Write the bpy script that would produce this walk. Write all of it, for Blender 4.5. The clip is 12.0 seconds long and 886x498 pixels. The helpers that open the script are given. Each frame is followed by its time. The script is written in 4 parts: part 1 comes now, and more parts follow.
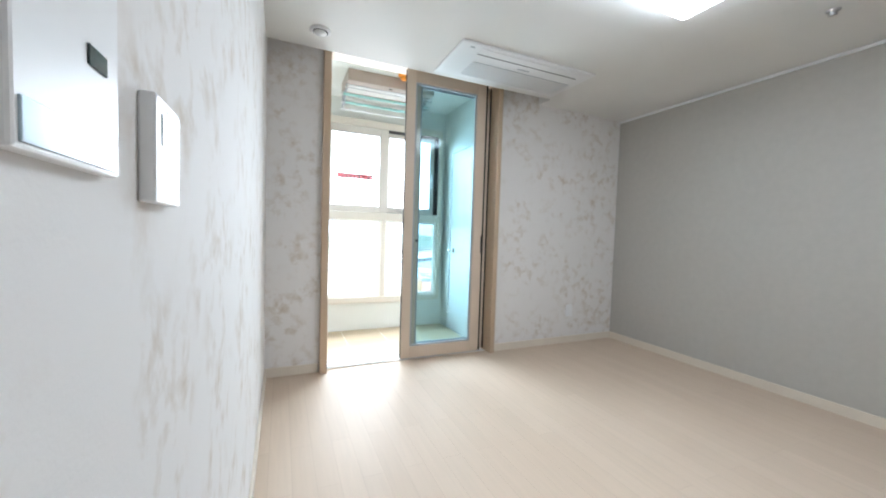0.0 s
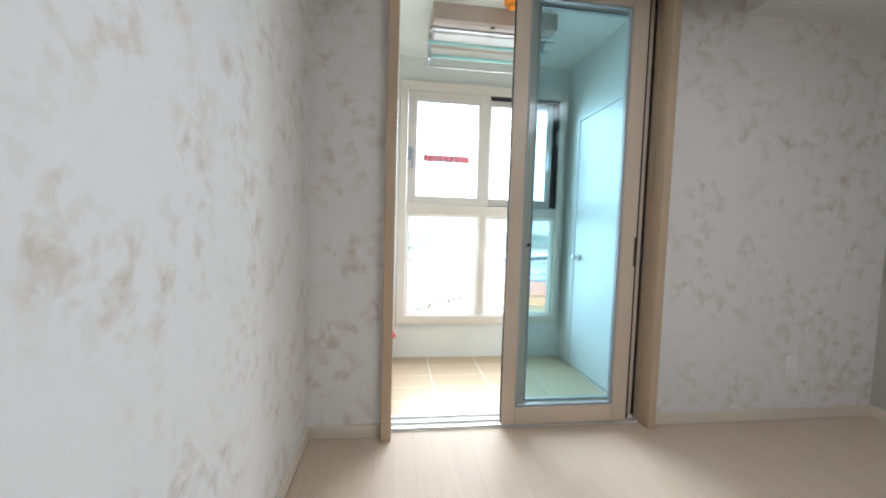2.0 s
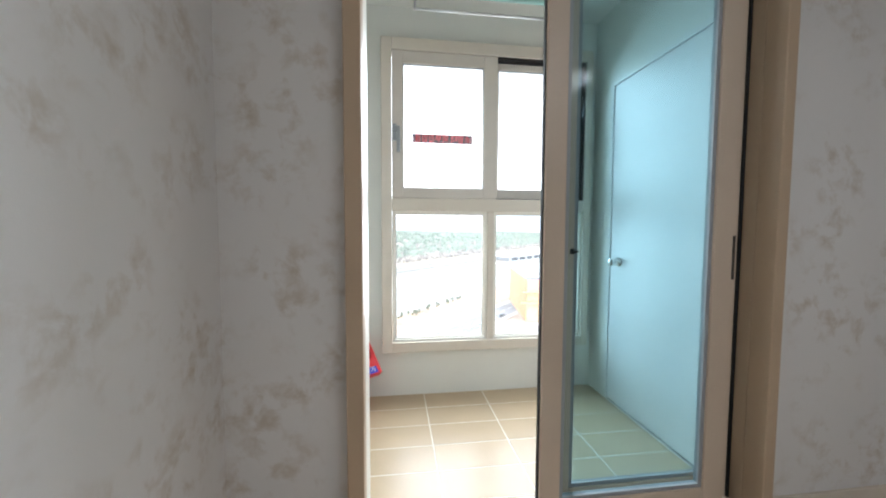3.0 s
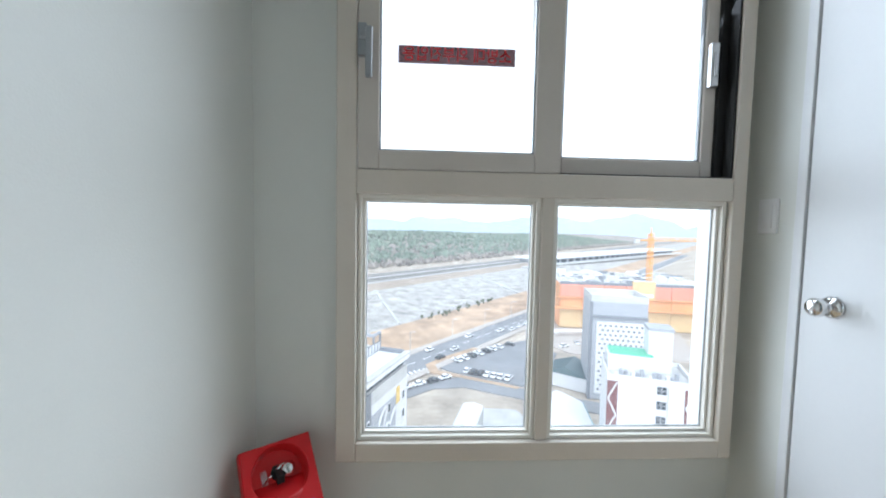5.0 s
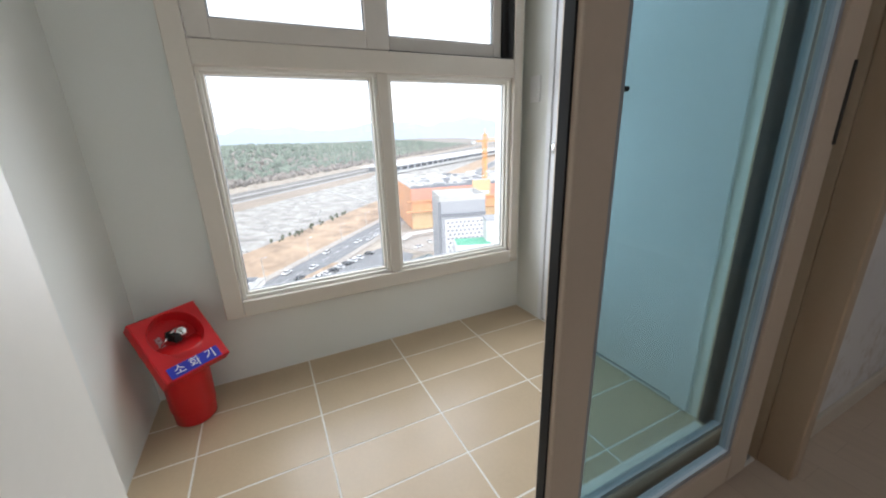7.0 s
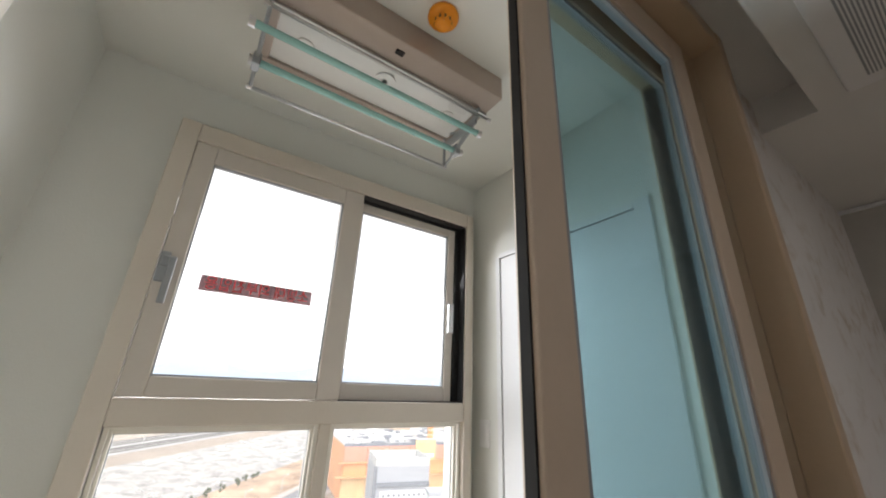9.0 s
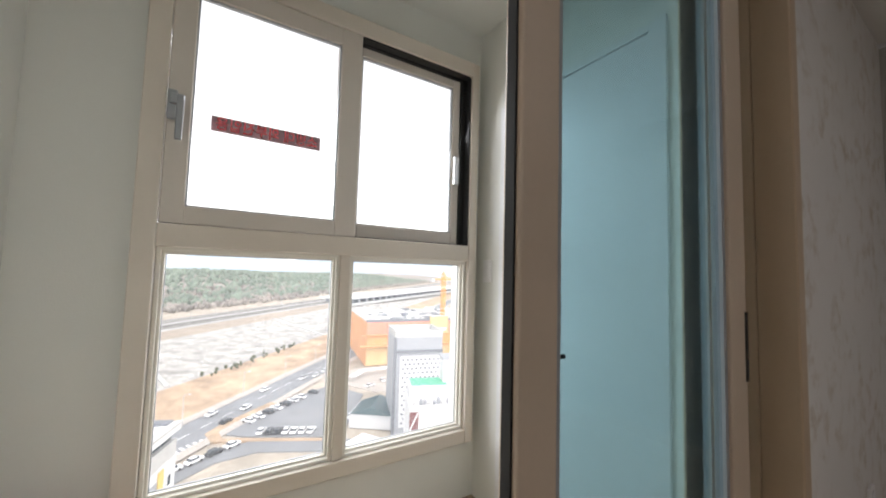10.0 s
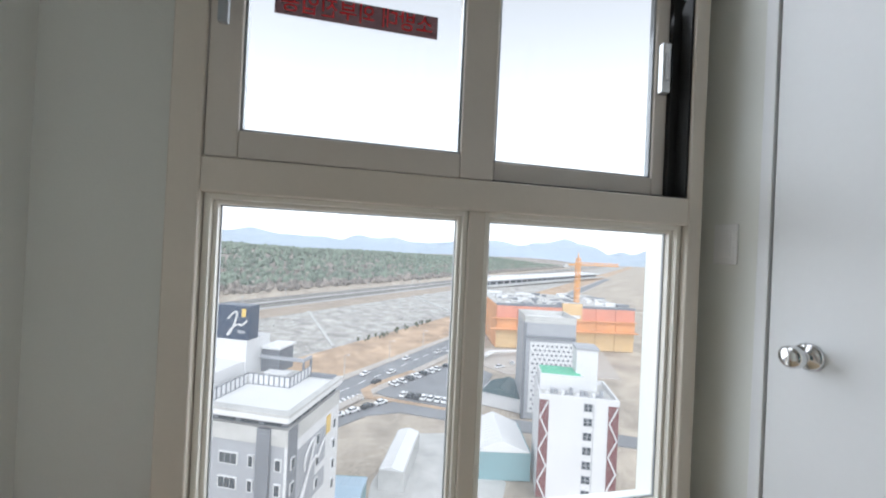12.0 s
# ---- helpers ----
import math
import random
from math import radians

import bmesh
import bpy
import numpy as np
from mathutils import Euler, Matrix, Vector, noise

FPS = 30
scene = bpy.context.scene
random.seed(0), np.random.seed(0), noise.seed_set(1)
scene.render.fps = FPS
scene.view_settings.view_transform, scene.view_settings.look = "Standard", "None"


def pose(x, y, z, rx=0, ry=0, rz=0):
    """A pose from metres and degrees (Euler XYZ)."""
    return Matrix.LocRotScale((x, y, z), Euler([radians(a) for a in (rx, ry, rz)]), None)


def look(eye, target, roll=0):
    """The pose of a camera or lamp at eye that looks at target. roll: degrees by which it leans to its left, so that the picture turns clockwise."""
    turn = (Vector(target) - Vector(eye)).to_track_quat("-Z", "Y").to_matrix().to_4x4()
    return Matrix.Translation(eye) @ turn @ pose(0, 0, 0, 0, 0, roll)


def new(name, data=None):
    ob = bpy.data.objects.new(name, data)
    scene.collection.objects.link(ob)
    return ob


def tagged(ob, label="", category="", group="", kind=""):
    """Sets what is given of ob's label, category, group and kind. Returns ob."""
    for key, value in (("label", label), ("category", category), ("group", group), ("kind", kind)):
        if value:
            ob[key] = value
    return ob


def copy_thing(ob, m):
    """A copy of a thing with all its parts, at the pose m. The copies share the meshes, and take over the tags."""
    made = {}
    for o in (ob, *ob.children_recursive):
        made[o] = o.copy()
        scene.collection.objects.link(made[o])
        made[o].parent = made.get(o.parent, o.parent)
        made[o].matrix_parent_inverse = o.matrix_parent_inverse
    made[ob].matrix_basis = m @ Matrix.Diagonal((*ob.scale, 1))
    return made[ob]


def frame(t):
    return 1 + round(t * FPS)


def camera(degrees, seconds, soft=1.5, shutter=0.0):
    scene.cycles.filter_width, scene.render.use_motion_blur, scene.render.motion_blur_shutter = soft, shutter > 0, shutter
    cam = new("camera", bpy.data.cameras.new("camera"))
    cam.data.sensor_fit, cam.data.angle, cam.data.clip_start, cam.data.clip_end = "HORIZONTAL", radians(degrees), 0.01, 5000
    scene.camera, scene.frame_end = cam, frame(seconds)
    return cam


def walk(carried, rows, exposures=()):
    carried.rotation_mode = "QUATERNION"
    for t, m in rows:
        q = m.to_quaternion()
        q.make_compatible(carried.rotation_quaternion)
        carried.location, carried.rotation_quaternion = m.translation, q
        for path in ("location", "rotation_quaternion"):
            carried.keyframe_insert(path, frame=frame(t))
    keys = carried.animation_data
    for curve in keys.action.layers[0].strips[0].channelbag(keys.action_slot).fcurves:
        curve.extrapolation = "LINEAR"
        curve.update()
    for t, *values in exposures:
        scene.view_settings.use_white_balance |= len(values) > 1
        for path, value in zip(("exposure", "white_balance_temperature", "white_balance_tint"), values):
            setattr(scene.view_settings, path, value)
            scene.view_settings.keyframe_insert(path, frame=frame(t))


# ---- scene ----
cam = camera(101.0, 12.0, soft=2.0)
PATH = [
    (0, (0.141, 0.259, 1.078), (0.947, 2.086, 0.987), 1.8),
    (0.5, (0.183, 0.379, 1.058), (0.747, 2.296, 0.978), 2.3),
    (1, (0.287, 0.673, 1.024), (0.704, 2.627, 0.937), 3.8),
    (1.5, (0.359, 0.943, 1.058), (0.706, 2.909, 0.936), 2.0),
    (2, (0.462, 1.251, 1.084), (0.716, 3.231, 0.967), 1.7),
    (2.5, (0.484, 1.625, 1.099), (0.759, 3.603, 0.994), 1.5),
    (3, (0.546, 1.948, 1.084), (0.814, 3.927, 0.969), 0.2),
    (3.5, (0.647, 2.275, 1.07), (0.775, 4.269, 0.998), 0.6),
    (3.7, (0.673, 2.395, 1.075), (0.787, 4.39, 0.995), 0.8),
    (5.3, (0.776, 3.143, 1.082), (0.87, 5.136, 0.946), 1.1),
    (5.5, (0.774, 3.147, 1.06), (1.113, 5.11, 0.878), 0.7),
    (6, (0.781, 3.059, 0.996), (1.634, 4.814, 0.56), -0.4),
    (6.5, (0.737, 2.846, 0.953), (1.551, 4.596, 0.428), -1.2),
    (6.7, (0.712, 2.777, 0.939), (1.514, 4.508, 0.339), -2.1),
    (8.3, (0.667, 2.749, 1.147), (1.776, 4.408, 1.005), 2.9),
    (8.5, (0.686, 2.77, 1.21), (1.806, 4.418, 1.381), 2.6),
    (9, (0.7, 2.806, 1.343), (1.719, 4.374, 2.052), 2.4),
    (9.5, (0.711, 2.796, 1.287), (1.77, 4.391, 1.863), 1.7),
    (10, (0.707, 2.767, 1.133), (1.767, 4.458, 1.26), 1.6),
    (10.5, (0.651, 2.809, 1.074), (1.691, 4.514, 0.985), 1.1),
    (11, (0.692, 2.946, 1.051), (1.63, 4.711, 1.013), 0.4),
    (11.5, (0.84, 3.237, 1.062), (1.513, 5.12, 1.025), 2.6),
    (12, (0.909, 3.417, 1.085), (1.324, 5.374, 1.096), 2.7),
]
walk(cam, [(t, look(eye, target, roll)) for t, eye, target, roll in PATH],
     exposures=[(0.0, 3.2, 5700, 7), (1.5, 2.85, 5750, 7), (2.5, 2.6, 5950, 9), (3.0, 2.25, 5950, 9), (3.5, 2.0, 5950, 10), (5.3, 1.2, 5600, 8), (5.5, 1.12, 5600, 8), (6.0, 1.3, 5800, 9), (6.7, 1.35, 6050, 12), (8.3, 1.55, 6350, 13), (9.2, 1.55, 6600, 14), (10.5, 1.42, 6350, 14), (11.5, 0.95, 6000, 11), (12.0, 0.95, 6000, 11)])

# ---- world and lights ----
world = bpy.data.worlds.new("overcast_sky")
scene.world = world
world.use_nodes = True
wn = world.node_tree
sky = wn.nodes.new("ShaderNodeTexSky")
sky.sky_type = "NISHITA"
sky.sun_disc = False
sky.sun_elevation = radians(48)
sky.sun_rotation = radians(200)
sky.dust_density = 1.0
sky.air_density = 1.0
pale = wn.nodes.new("ShaderNodeHueSaturation")
pale.inputs["Saturation"].default_value = 0.08
pale.inputs["Value"].default_value = 1.15
wn.links.new(sky.outputs["Color"], pale.inputs["Color"])
wn.links.new(pale.outputs["Color"], wn.nodes["Background"].inputs["Color"])
wn.nodes["Background"].inputs["Strength"].default_value = 0.15

sun_data = bpy.data.lights.new("sun", "SUN")
sun_data.energy = 0.5
sun_data.angle = radians(25)
sun_data.color = (1.0, 0.97, 0.93)
sun = new("sun", sun_data)
sun.matrix_world = look((0, 0, 60), (-20, 45, -10))


# daylight that comes in through the balcony window
day_data = bpy.data.lights.new("window_daylight", "AREA")
day_data.shape, day_data.size, day_data.size_y = "RECTANGLE", 1.40, 1.95
day_data.energy = 10.0
day_data.spread = radians(140)
day_data.color = (0.95, 0.98, 1.0)
day = new("window_daylight", day_data)
day.matrix_world = look((1.19, 4.66, 1.27), (1.19, 3.0, 0.50))

# ---- materials ----
def mat(name, color, rough=0.6, metal=0.0, vary=0.06, scale=6.0, fine=60.0, bump=0.05, spec=0.5, random_tint=0.0):
    m = bpy.data.materials.new(name)
    m.use_nodes = True
    n, l = m.node_tree.nodes, m.node_tree.links
    b = n["Principled BSDF"]
    b.inputs["Metallic"].default_value = metal
    b.inputs["Specular IOR Level"].default_value = spec
    tc = n.new("ShaderNodeTexCoord")
    big, small = n.new("ShaderNodeTexNoise"), n.new("ShaderNodeTexNoise")
    big.inputs["Scale"].default_value, big.inputs["Detail"].default_value = scale, 4
    small.inputs["Scale"].default_value, small.inputs["Detail"].default_value = fine, 3
    l.new(tc.outputs["Object"], big.inputs["Vector"])
    l.new(tc.outputs["Object"], small.inputs["Vector"])
    add = n.new("ShaderNodeMath")
    add.operation = "MULTIPLY_ADD"
    l.new(small.outputs["Fac"], add.inputs[0])
    add.inputs[1].default_value = 0.4
    l.new(big.outputs["Fac"], add.inputs[2])
    ramp = n.new("ShaderNodeValToRGB")
    ramp.color_ramp.elements[0].position, ramp.color_ramp.elements[1].position = 0.35, 1.05
    ramp.color_ramp.elements[0].color = (*[c * (1 - vary) for c in color], 1)
    ramp.color_ramp.elements[1].color = (*[min(1, c * (1 + vary)) for c in color], 1)
    l.new(add.outputs[0], ramp.inputs["Fac"])
    out = ramp.outputs["Color"]
    if random_tint:
        info, hsv, mr = n.new("ShaderNodeObjectInfo"), n.new("ShaderNodeHueSaturation"), n.new("ShaderNodeMapRange")
        mr.inputs["To Min"].default_value, mr.inputs["To Max"].default_value = 1 - random_tint, 1 + random_tint
        l.new(info.outputs["Random"], mr.inputs["Value"])
        l.new(mr.outputs["Result"], hsv.inputs["Value"])
        l.new(out, hsv.inputs["Color"])
        out = hsv.outputs["Color"]
    l.new(out, b.inputs["Base Color"])
    rr = n.new("ShaderNodeMapRange")
    rr.inputs["To Min"].default_value, rr.inputs["To Max"].default_value = max(0.02, rough - 0.08), min(1, rough + 0.08)
    l.new(big.outputs["Fac"], rr.inputs["Value"])
    l.new(rr.outputs["Result"], b.inputs["Roughness"])
    if bump:
        bp = n.new("ShaderNodeBump")
        bp.inputs["Strength"].default_value, bp.inputs["Distance"].default_value = bump, 0.004
        l.new(small.outputs["Fac"], bp.inputs["Height"])
        l.new(bp.outputs["Normal"], b.inputs["Normal"])
    return m


def wallpaper(name, ground, flower, dense, scale):
    """Embossed paper with soft clusters of faded blossoms."""
    m = bpy.data.materials.new(name)
    m.use_nodes = True
    n, l = m.node_tree.nodes, m.node_tree.links
    b = n["Principled BSDF"]
    b.inputs["Roughness"].default_value = 0.78
    b.inputs["Specular IOR Level"].default_value = 0.2
    tc = n.new("ShaderNodeTexCoord")
    warp, patch, petal, grain = [n.new("ShaderNodeTexNoise") for _ in range(4)]
    for node, sc, de in ((warp, scale * 2.2, 2), (patch, scale * 0.55, 3), (petal, scale * 1.8, 4), (grain, 240, 3)):
        node.inputs["Scale"].default_value, node.inputs["Detail"].default_value = sc, de
        l.new(tc.outputs["Object"], node.inputs["Vector"])
    petal.inputs["Roughness"].default_value = 0.62
    petal.inputs["Distortion"].default_value = 0.25
    mr = n.new("ShaderNodeMapRange")
    mr.inputs["From Min"].default_value, mr.inputs["From Max"].default_value = 0.48, 0.70
    l.new(petal.outputs["Fac"], mr.inputs["Value"])
    mp = n.new("ShaderNodeMapRange")
    mp.inputs["From Min"].default_value, mp.inputs["From Max"].default_value = 0.40, 0.58
    l.new(patch.outputs["Fac"], mp.inputs["Value"])
    mul = n.new("ShaderNodeMath")
    mul.operation = "MULTIPLY"
    l.new(mr.outputs["Result"], mul.inputs[0])
    l.new(mp.outputs["Result"], mul.inputs[1])
    mul2 = n.new("ShaderNodeMath")
    mul2.operation = "MULTIPLY"
    mul2.inputs[1].default_value = dense
    l.new(mul.outputs[0], mul2.inputs[0])
    mix = n.new("ShaderNodeMix")
    mix.data_type = "RGBA"
    mix.inputs[6].default_value, mix.inputs[7].default_value = (*ground, 1), (*flower, 1)
    l.new(mul2.outputs[0], mix.inputs[0])
    l.new(mix.outputs[2], b.inputs["Base Color"])
    bp = n.new("ShaderNodeBump")
    bp.inputs["Strength"].default_value, bp.inputs["Distance"].default_value = 0.12, 0.002
    sm = n.new("ShaderNodeMath")
    l.new(grain.outputs["Fac"], sm.inputs[0])
    l.new(mul.outputs[0], sm.inputs[1])
    l.new(sm.outputs[0], bp.inputs["Height"])
    l.new(bp.outputs["Normal"], b.inputs["Normal"])
    return m


def laminate(name):
    """Pale oak laminate in long boards that run along y."""
    m = bpy.data.materials.new(name)
    m.use_nodes = True
    n, l = m.node_tree.nodes, m.node_tree.links
    b = n["Principled BSDF"]
    b.inputs["Specular IOR Level"].default_value = 0.22
    tc = n.new("ShaderNodeTexCoord")
    turn = n.new("ShaderNodeMapping")
    turn.inputs["Rotation"].default_value = (0, 0, radians(90))
    l.new(tc.outputs["Object"], turn.inputs["Vector"])
    brick = n.new("ShaderNodeTexBrick")
    brick.offset = 0.37
    brick.inputs["Color1"].default_value, brick.inputs["Color2"].default_value = (0.585, 0.47, 0.36, 1), (0.61, 0.495, 0.385, 1)
    brick.inputs["Mortar"].default_value = (0.53, 0.42, 0.32, 1)
    brick.inputs["Scale"].default_value = 1.0
    brick.inputs["Mortar Size"].default_value = 0.0012
    brick.inputs["Brick Width"].default_value, brick.inputs["Row Height"].default_value = 0.90, 0.095
    l.new(turn.outputs["Vector"], brick.inputs["Vector"])
    stretch = n.new("ShaderNodeMapping")
    stretch.inputs["Scale"].default_value = (28, 1.6, 1)
    l.new(tc.outputs["Object"], stretch.inputs["Vector"])
    grain = n.new("ShaderNodeTexNoise")
    grain.inputs["Scale"].default_value, grain.inputs["Detail"].default_value, grain.inputs["Distortion"].default_value = 1.6, 5, 0.6
    l.new(stretch.outputs["Vector"], grain.inputs["Vector"])
    mr = n.new("ShaderNodeMapRange")
    mr.inputs["To Min"].default_value, mr.inputs["To Max"].default_value = 0.93, 1.07
    l.new(grain.outputs["Fac"], mr.inputs["Value"])
    hsv = n.new("ShaderNodeHueSaturation")
    l.new(mr.outputs["Result"], hsv.inputs["Value"])
    l.new(brick.outputs["Color"], hsv.inputs["Color"])
    l.new(hsv.outputs["Color"], b.inputs["Base Color"])
    r2 = n.new("ShaderNodeMapRange")
    r2.inputs["To Min"].default_value, r2.inputs["To Max"].default_value = 0.52, 0.64
    l.new(grain.outputs["Fac"], r2.inputs["Value"])
    l.new(r2.outputs["Result"], b.inputs["Roughness"])
    bp = n.new("ShaderNodeBump")
    bp.inputs["Strength"].default_value, bp.inputs["Distance"].default_value = 0.06, 0.001
    l.new(grain.outputs["Fac"], bp.inputs["Height"])
    l.new(bp.outputs["Normal"], b.inputs["Normal"])
    return m


def glass(name, tint, gloss=1.0):
    """Thin pane: lets light straight through, tinted, with a mirror sheen at grazing angles."""
    m = bpy.data.materials.new(name)
    m.use_nodes = True
    n, l = m.node_tree.nodes, m.node_tree.links
    n.remove(n["Principled BSDF"])
    tr, gl, mix, lw = n.new("ShaderNodeBsdfTransparent"), n.new("ShaderNodeBsdfGlossy"), n.new("ShaderNodeMixShader"), n.new("ShaderNodeLayerWeight")
    tr.inputs["Color"].default_value = (*tint, 1)
    gl.inputs["Roughness"].default_value = 0.02
    p5, sheen = n.new("ShaderNodeMath"), n.new("ShaderNodeMath")
    p5.operation, sheen.operation = "POWER", "MULTIPLY_ADD"
    p5.inputs[1].default_value = 5.0
    sheen.inputs[1].default_value, sheen.inputs[2].default_value = 0.5 * gloss, 0.02 * gloss
    l.new(lw.outputs["Facing"], p5.inputs[0])
    l.new(p5.outputs[0], sheen.inputs[0])
    l.new(sheen.outputs[0], mix.inputs[0])
    l.new(tr.outputs[0], mix.inputs[1])
    l.new(gl.outputs[0], mix.inputs[2])
    l.new(mix.outputs[0], n["Material Output"].inputs["Surface"])
    return m


def dust_haze_glass(name, tint, dust):
    """Clear pane with a dust film; its pale scatter also stands in for haze."""
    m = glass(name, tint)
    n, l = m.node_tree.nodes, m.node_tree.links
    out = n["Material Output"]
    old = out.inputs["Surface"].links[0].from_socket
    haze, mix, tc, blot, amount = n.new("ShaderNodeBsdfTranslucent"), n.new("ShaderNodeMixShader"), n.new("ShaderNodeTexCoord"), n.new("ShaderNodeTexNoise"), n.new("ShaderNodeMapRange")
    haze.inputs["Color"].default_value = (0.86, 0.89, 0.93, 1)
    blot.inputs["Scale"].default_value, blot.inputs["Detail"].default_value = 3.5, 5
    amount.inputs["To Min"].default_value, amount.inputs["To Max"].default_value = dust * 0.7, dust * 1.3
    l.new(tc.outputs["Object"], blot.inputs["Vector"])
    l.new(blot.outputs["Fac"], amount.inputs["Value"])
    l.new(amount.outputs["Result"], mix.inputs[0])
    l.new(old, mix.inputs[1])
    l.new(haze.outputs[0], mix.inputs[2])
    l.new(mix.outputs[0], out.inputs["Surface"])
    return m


def backlit(name, color):
    """Thin print through which daylight shows."""
    m = bpy.data.materials.new(name)
    m.use_nodes = True
    n, l = m.node_tree.nodes, m.node_tree.links
    b, tr, mix = n["Principled BSDF"], n.new("ShaderNodeBsdfTranslucent"), n.new("ShaderNodeMixShader")
    b.inputs["Base Color"].default_value = tr.inputs["Color"].default_value = (*color, 1)
    mix.inputs[0].default_value = 0.6
    l.new(b.outputs[0], mix.inputs[1])
    l.new(tr.outputs[0], mix.inputs[2])
    l.new(mix.outputs[0], n["Material Output"].inputs["Surface"])
    return m


def glow(name, color, strength):
    m = bpy.data.materials.new(name)
    m.use_nodes = True
    b = m.node_tree.nodes["Principled BSDF"]
    b.inputs["Base Color"].default_value = (0.9, 0.9, 0.9, 1)
    b.inputs["Emission Color"].default_value = (*color, 1)
    b.inputs["Emission Strength"].default_value = strength
    return m


M = dict(
    paper=wallpaper("floral_wallpaper", (0.775, 0.755, 0.735), (0.55, 0.475, 0.39), 0.8, 8.0),
    grey_paper=mat("grey_wallpaper", (0.475, 0.46, 0.425), 0.7, vary=0.04, scale=20, fine=300, bump=0.12, spec=0.3),
    ceil=mat("ceiling_paper", (0.78, 0.775, 0.75), 0.75, vary=0.02, scale=3, fine=200, bump=0.06, spec=0.3),
    floor=laminate("oak_laminate"),
    base=mat("cream_film", (0.72, 0.65, 0.55), 0.45, vary=0.04, scale=4, bump=0.02),
    casing=mat("beige_wood_film", (0.52, 0.39, 0.265), 0.42, vary=0.05, scale=5, fine=90, bump=0.03),
    leaf=mat("beige_door_film", (0.62, 0.51, 0.40), 0.4, vary=0.05, scale=5, fine=90, bump=0.03),
    winframe=mat("cream_window_film", (0.66, 0.60, 0.52), 0.42, vary=0.04, scale=5, fine=90, bump=0.03),
    sash=mat("pvc_sash", (0.62, 0.57, 0.51), 0.4, vary=0.04, scale=6, fine=90, bump=0.02),
    bead=mat("white_pvc_bead", (0.80, 0.77, 0.70), 0.4, vary=0.03, bump=0.01),
    balc=mat("balcony_paint", (0.76, 0.77, 0.73), 0.65, vary=0.03, scale=2.5, fine=180, bump=0.12, spec=0.35),
    steel_door=mat("painted_steel_door", (0.78, 0.79, 0.80), 0.38, vary=0.02, scale=2, fine=60, bump=0.03),
    tile=mat("tan_ceramic_tile", (0.54, 0.42, 0.275), 0.32, vary=0.07, scale=5, fine=80, bump=0.05, random_tint=0.05),
    grout=mat("pale_grout", (0.82, 0.80, 0.74), 0.85, vary=0.08, scale=12),
    black=mat("black_rubber", (0.012, 0.012, 0.012), 0.7, vary=0.1, bump=0.02),
    # near-black painted as shade in gaps, grooves and holes; also colours dark fittings
    dark=mat("dark_shadow_gap", (0.05, 0.045, 0.04), 0.7, bump=0),
    chrome=mat("polished_chrome", (0.75, 0.75, 0.76), 0.12, 1.0, vary=0.03, bump=0),
    alu=mat("satin_aluminium", (0.62, 0.62, 0.62), 0.35, 1.0, vary=0.05, bump=0.02),
    greyplastic=mat("grey_plastic", (0.33, 0.35, 0.37), 0.4, bump=0.02),
    white=mat("white_plastic", (0.82, 0.82, 0.82), 0.35, vary=0.02, bump=0.01),
    bluegrey=mat("blue_grey_panel", (0.50, 0.62, 0.70), 0.2, vary=0.03, bump=0),
    screen=mat("dark_screen", (0.03, 0.045, 0.045), 0.12, vary=0.1, bump=0),
    red=mat("red_plastic", (0.60, 0.012, 0.016), 0.33, vary=0.08, scale=9, bump=0.03),
    blue=mat("blue_label", (0.02, 0.03, 0.42), 0.4, vary=0.05, bump=0),
    label_white=mat("label_white", (0.85, 0.85, 0.85), 0.5, bump=0),
    orange=mat("orange_plastic", (0.85, 0.30, 0.01), 0.4, bump=0.01),
    taupe=mat("champagne_metal", (0.42, 0.35, 0.30), 0.38, 0.3, vary=0.05, bump=0.02),
    rack_white=mat("rack_lamp_cover", (0.80, 0.80, 0.78), 0.3, vary=0.03, bump=0.01),
    tube=mat("teal_glassy_tube", (0.35, 0.62, 0.58), 0.12, vary=0.05, bump=0),
    film_dark=glass("dark_sticker_film", (0.30, 0.22, 0.22), 0.3),
    film_red=backlit("red_sticker_print", (0.85, 0.06, 0.07)),
    clear=glass("clear_glass", (0.975, 0.985, 0.98)),
    dust_haze=dust_haze_glass("dust_haze_window_glass", (0.975, 0.985, 0.98), 0.024),
    teal=glass("teal_glass", (0.75, 0.845, 0.87)),
    lamp=glow("lamp_diffuser", (0.97, 0.98, 1.0), 1.25),
)


# ---- mesh helpers ----
def bm_box(bm, lo, hi, bevel=0.0):
    r = bmesh.ops.create_cube(bm, size=1)
    vs = r["verts"]
    for v in vs:
        v.co = Vector([lo[i] if v.co[i] < 0 else hi[i] for i in range(3)])
    if bevel:
        es = list({e for v in vs for e in v.link_edges})
        bmesh.ops.bevel(bm, geom=es, offset=bevel, segments=2, profile=0.5, affect="EDGES")
    return bm


def bm_rod(bm, a, b, r, seg=12, r2=None):
    a, b = Vector(a), Vector(b)
    m = Matrix.Translation((a + b) / 2) @ (b - a).to_track_quat("Z", "Y").to_matrix().to_4x4()
    bmesh.ops.create_cone(bm, cap_ends=True, segments=seg, radius1=r, radius2=r if r2 is None else r2, depth=(b - a).length, matrix=m)
    return bm


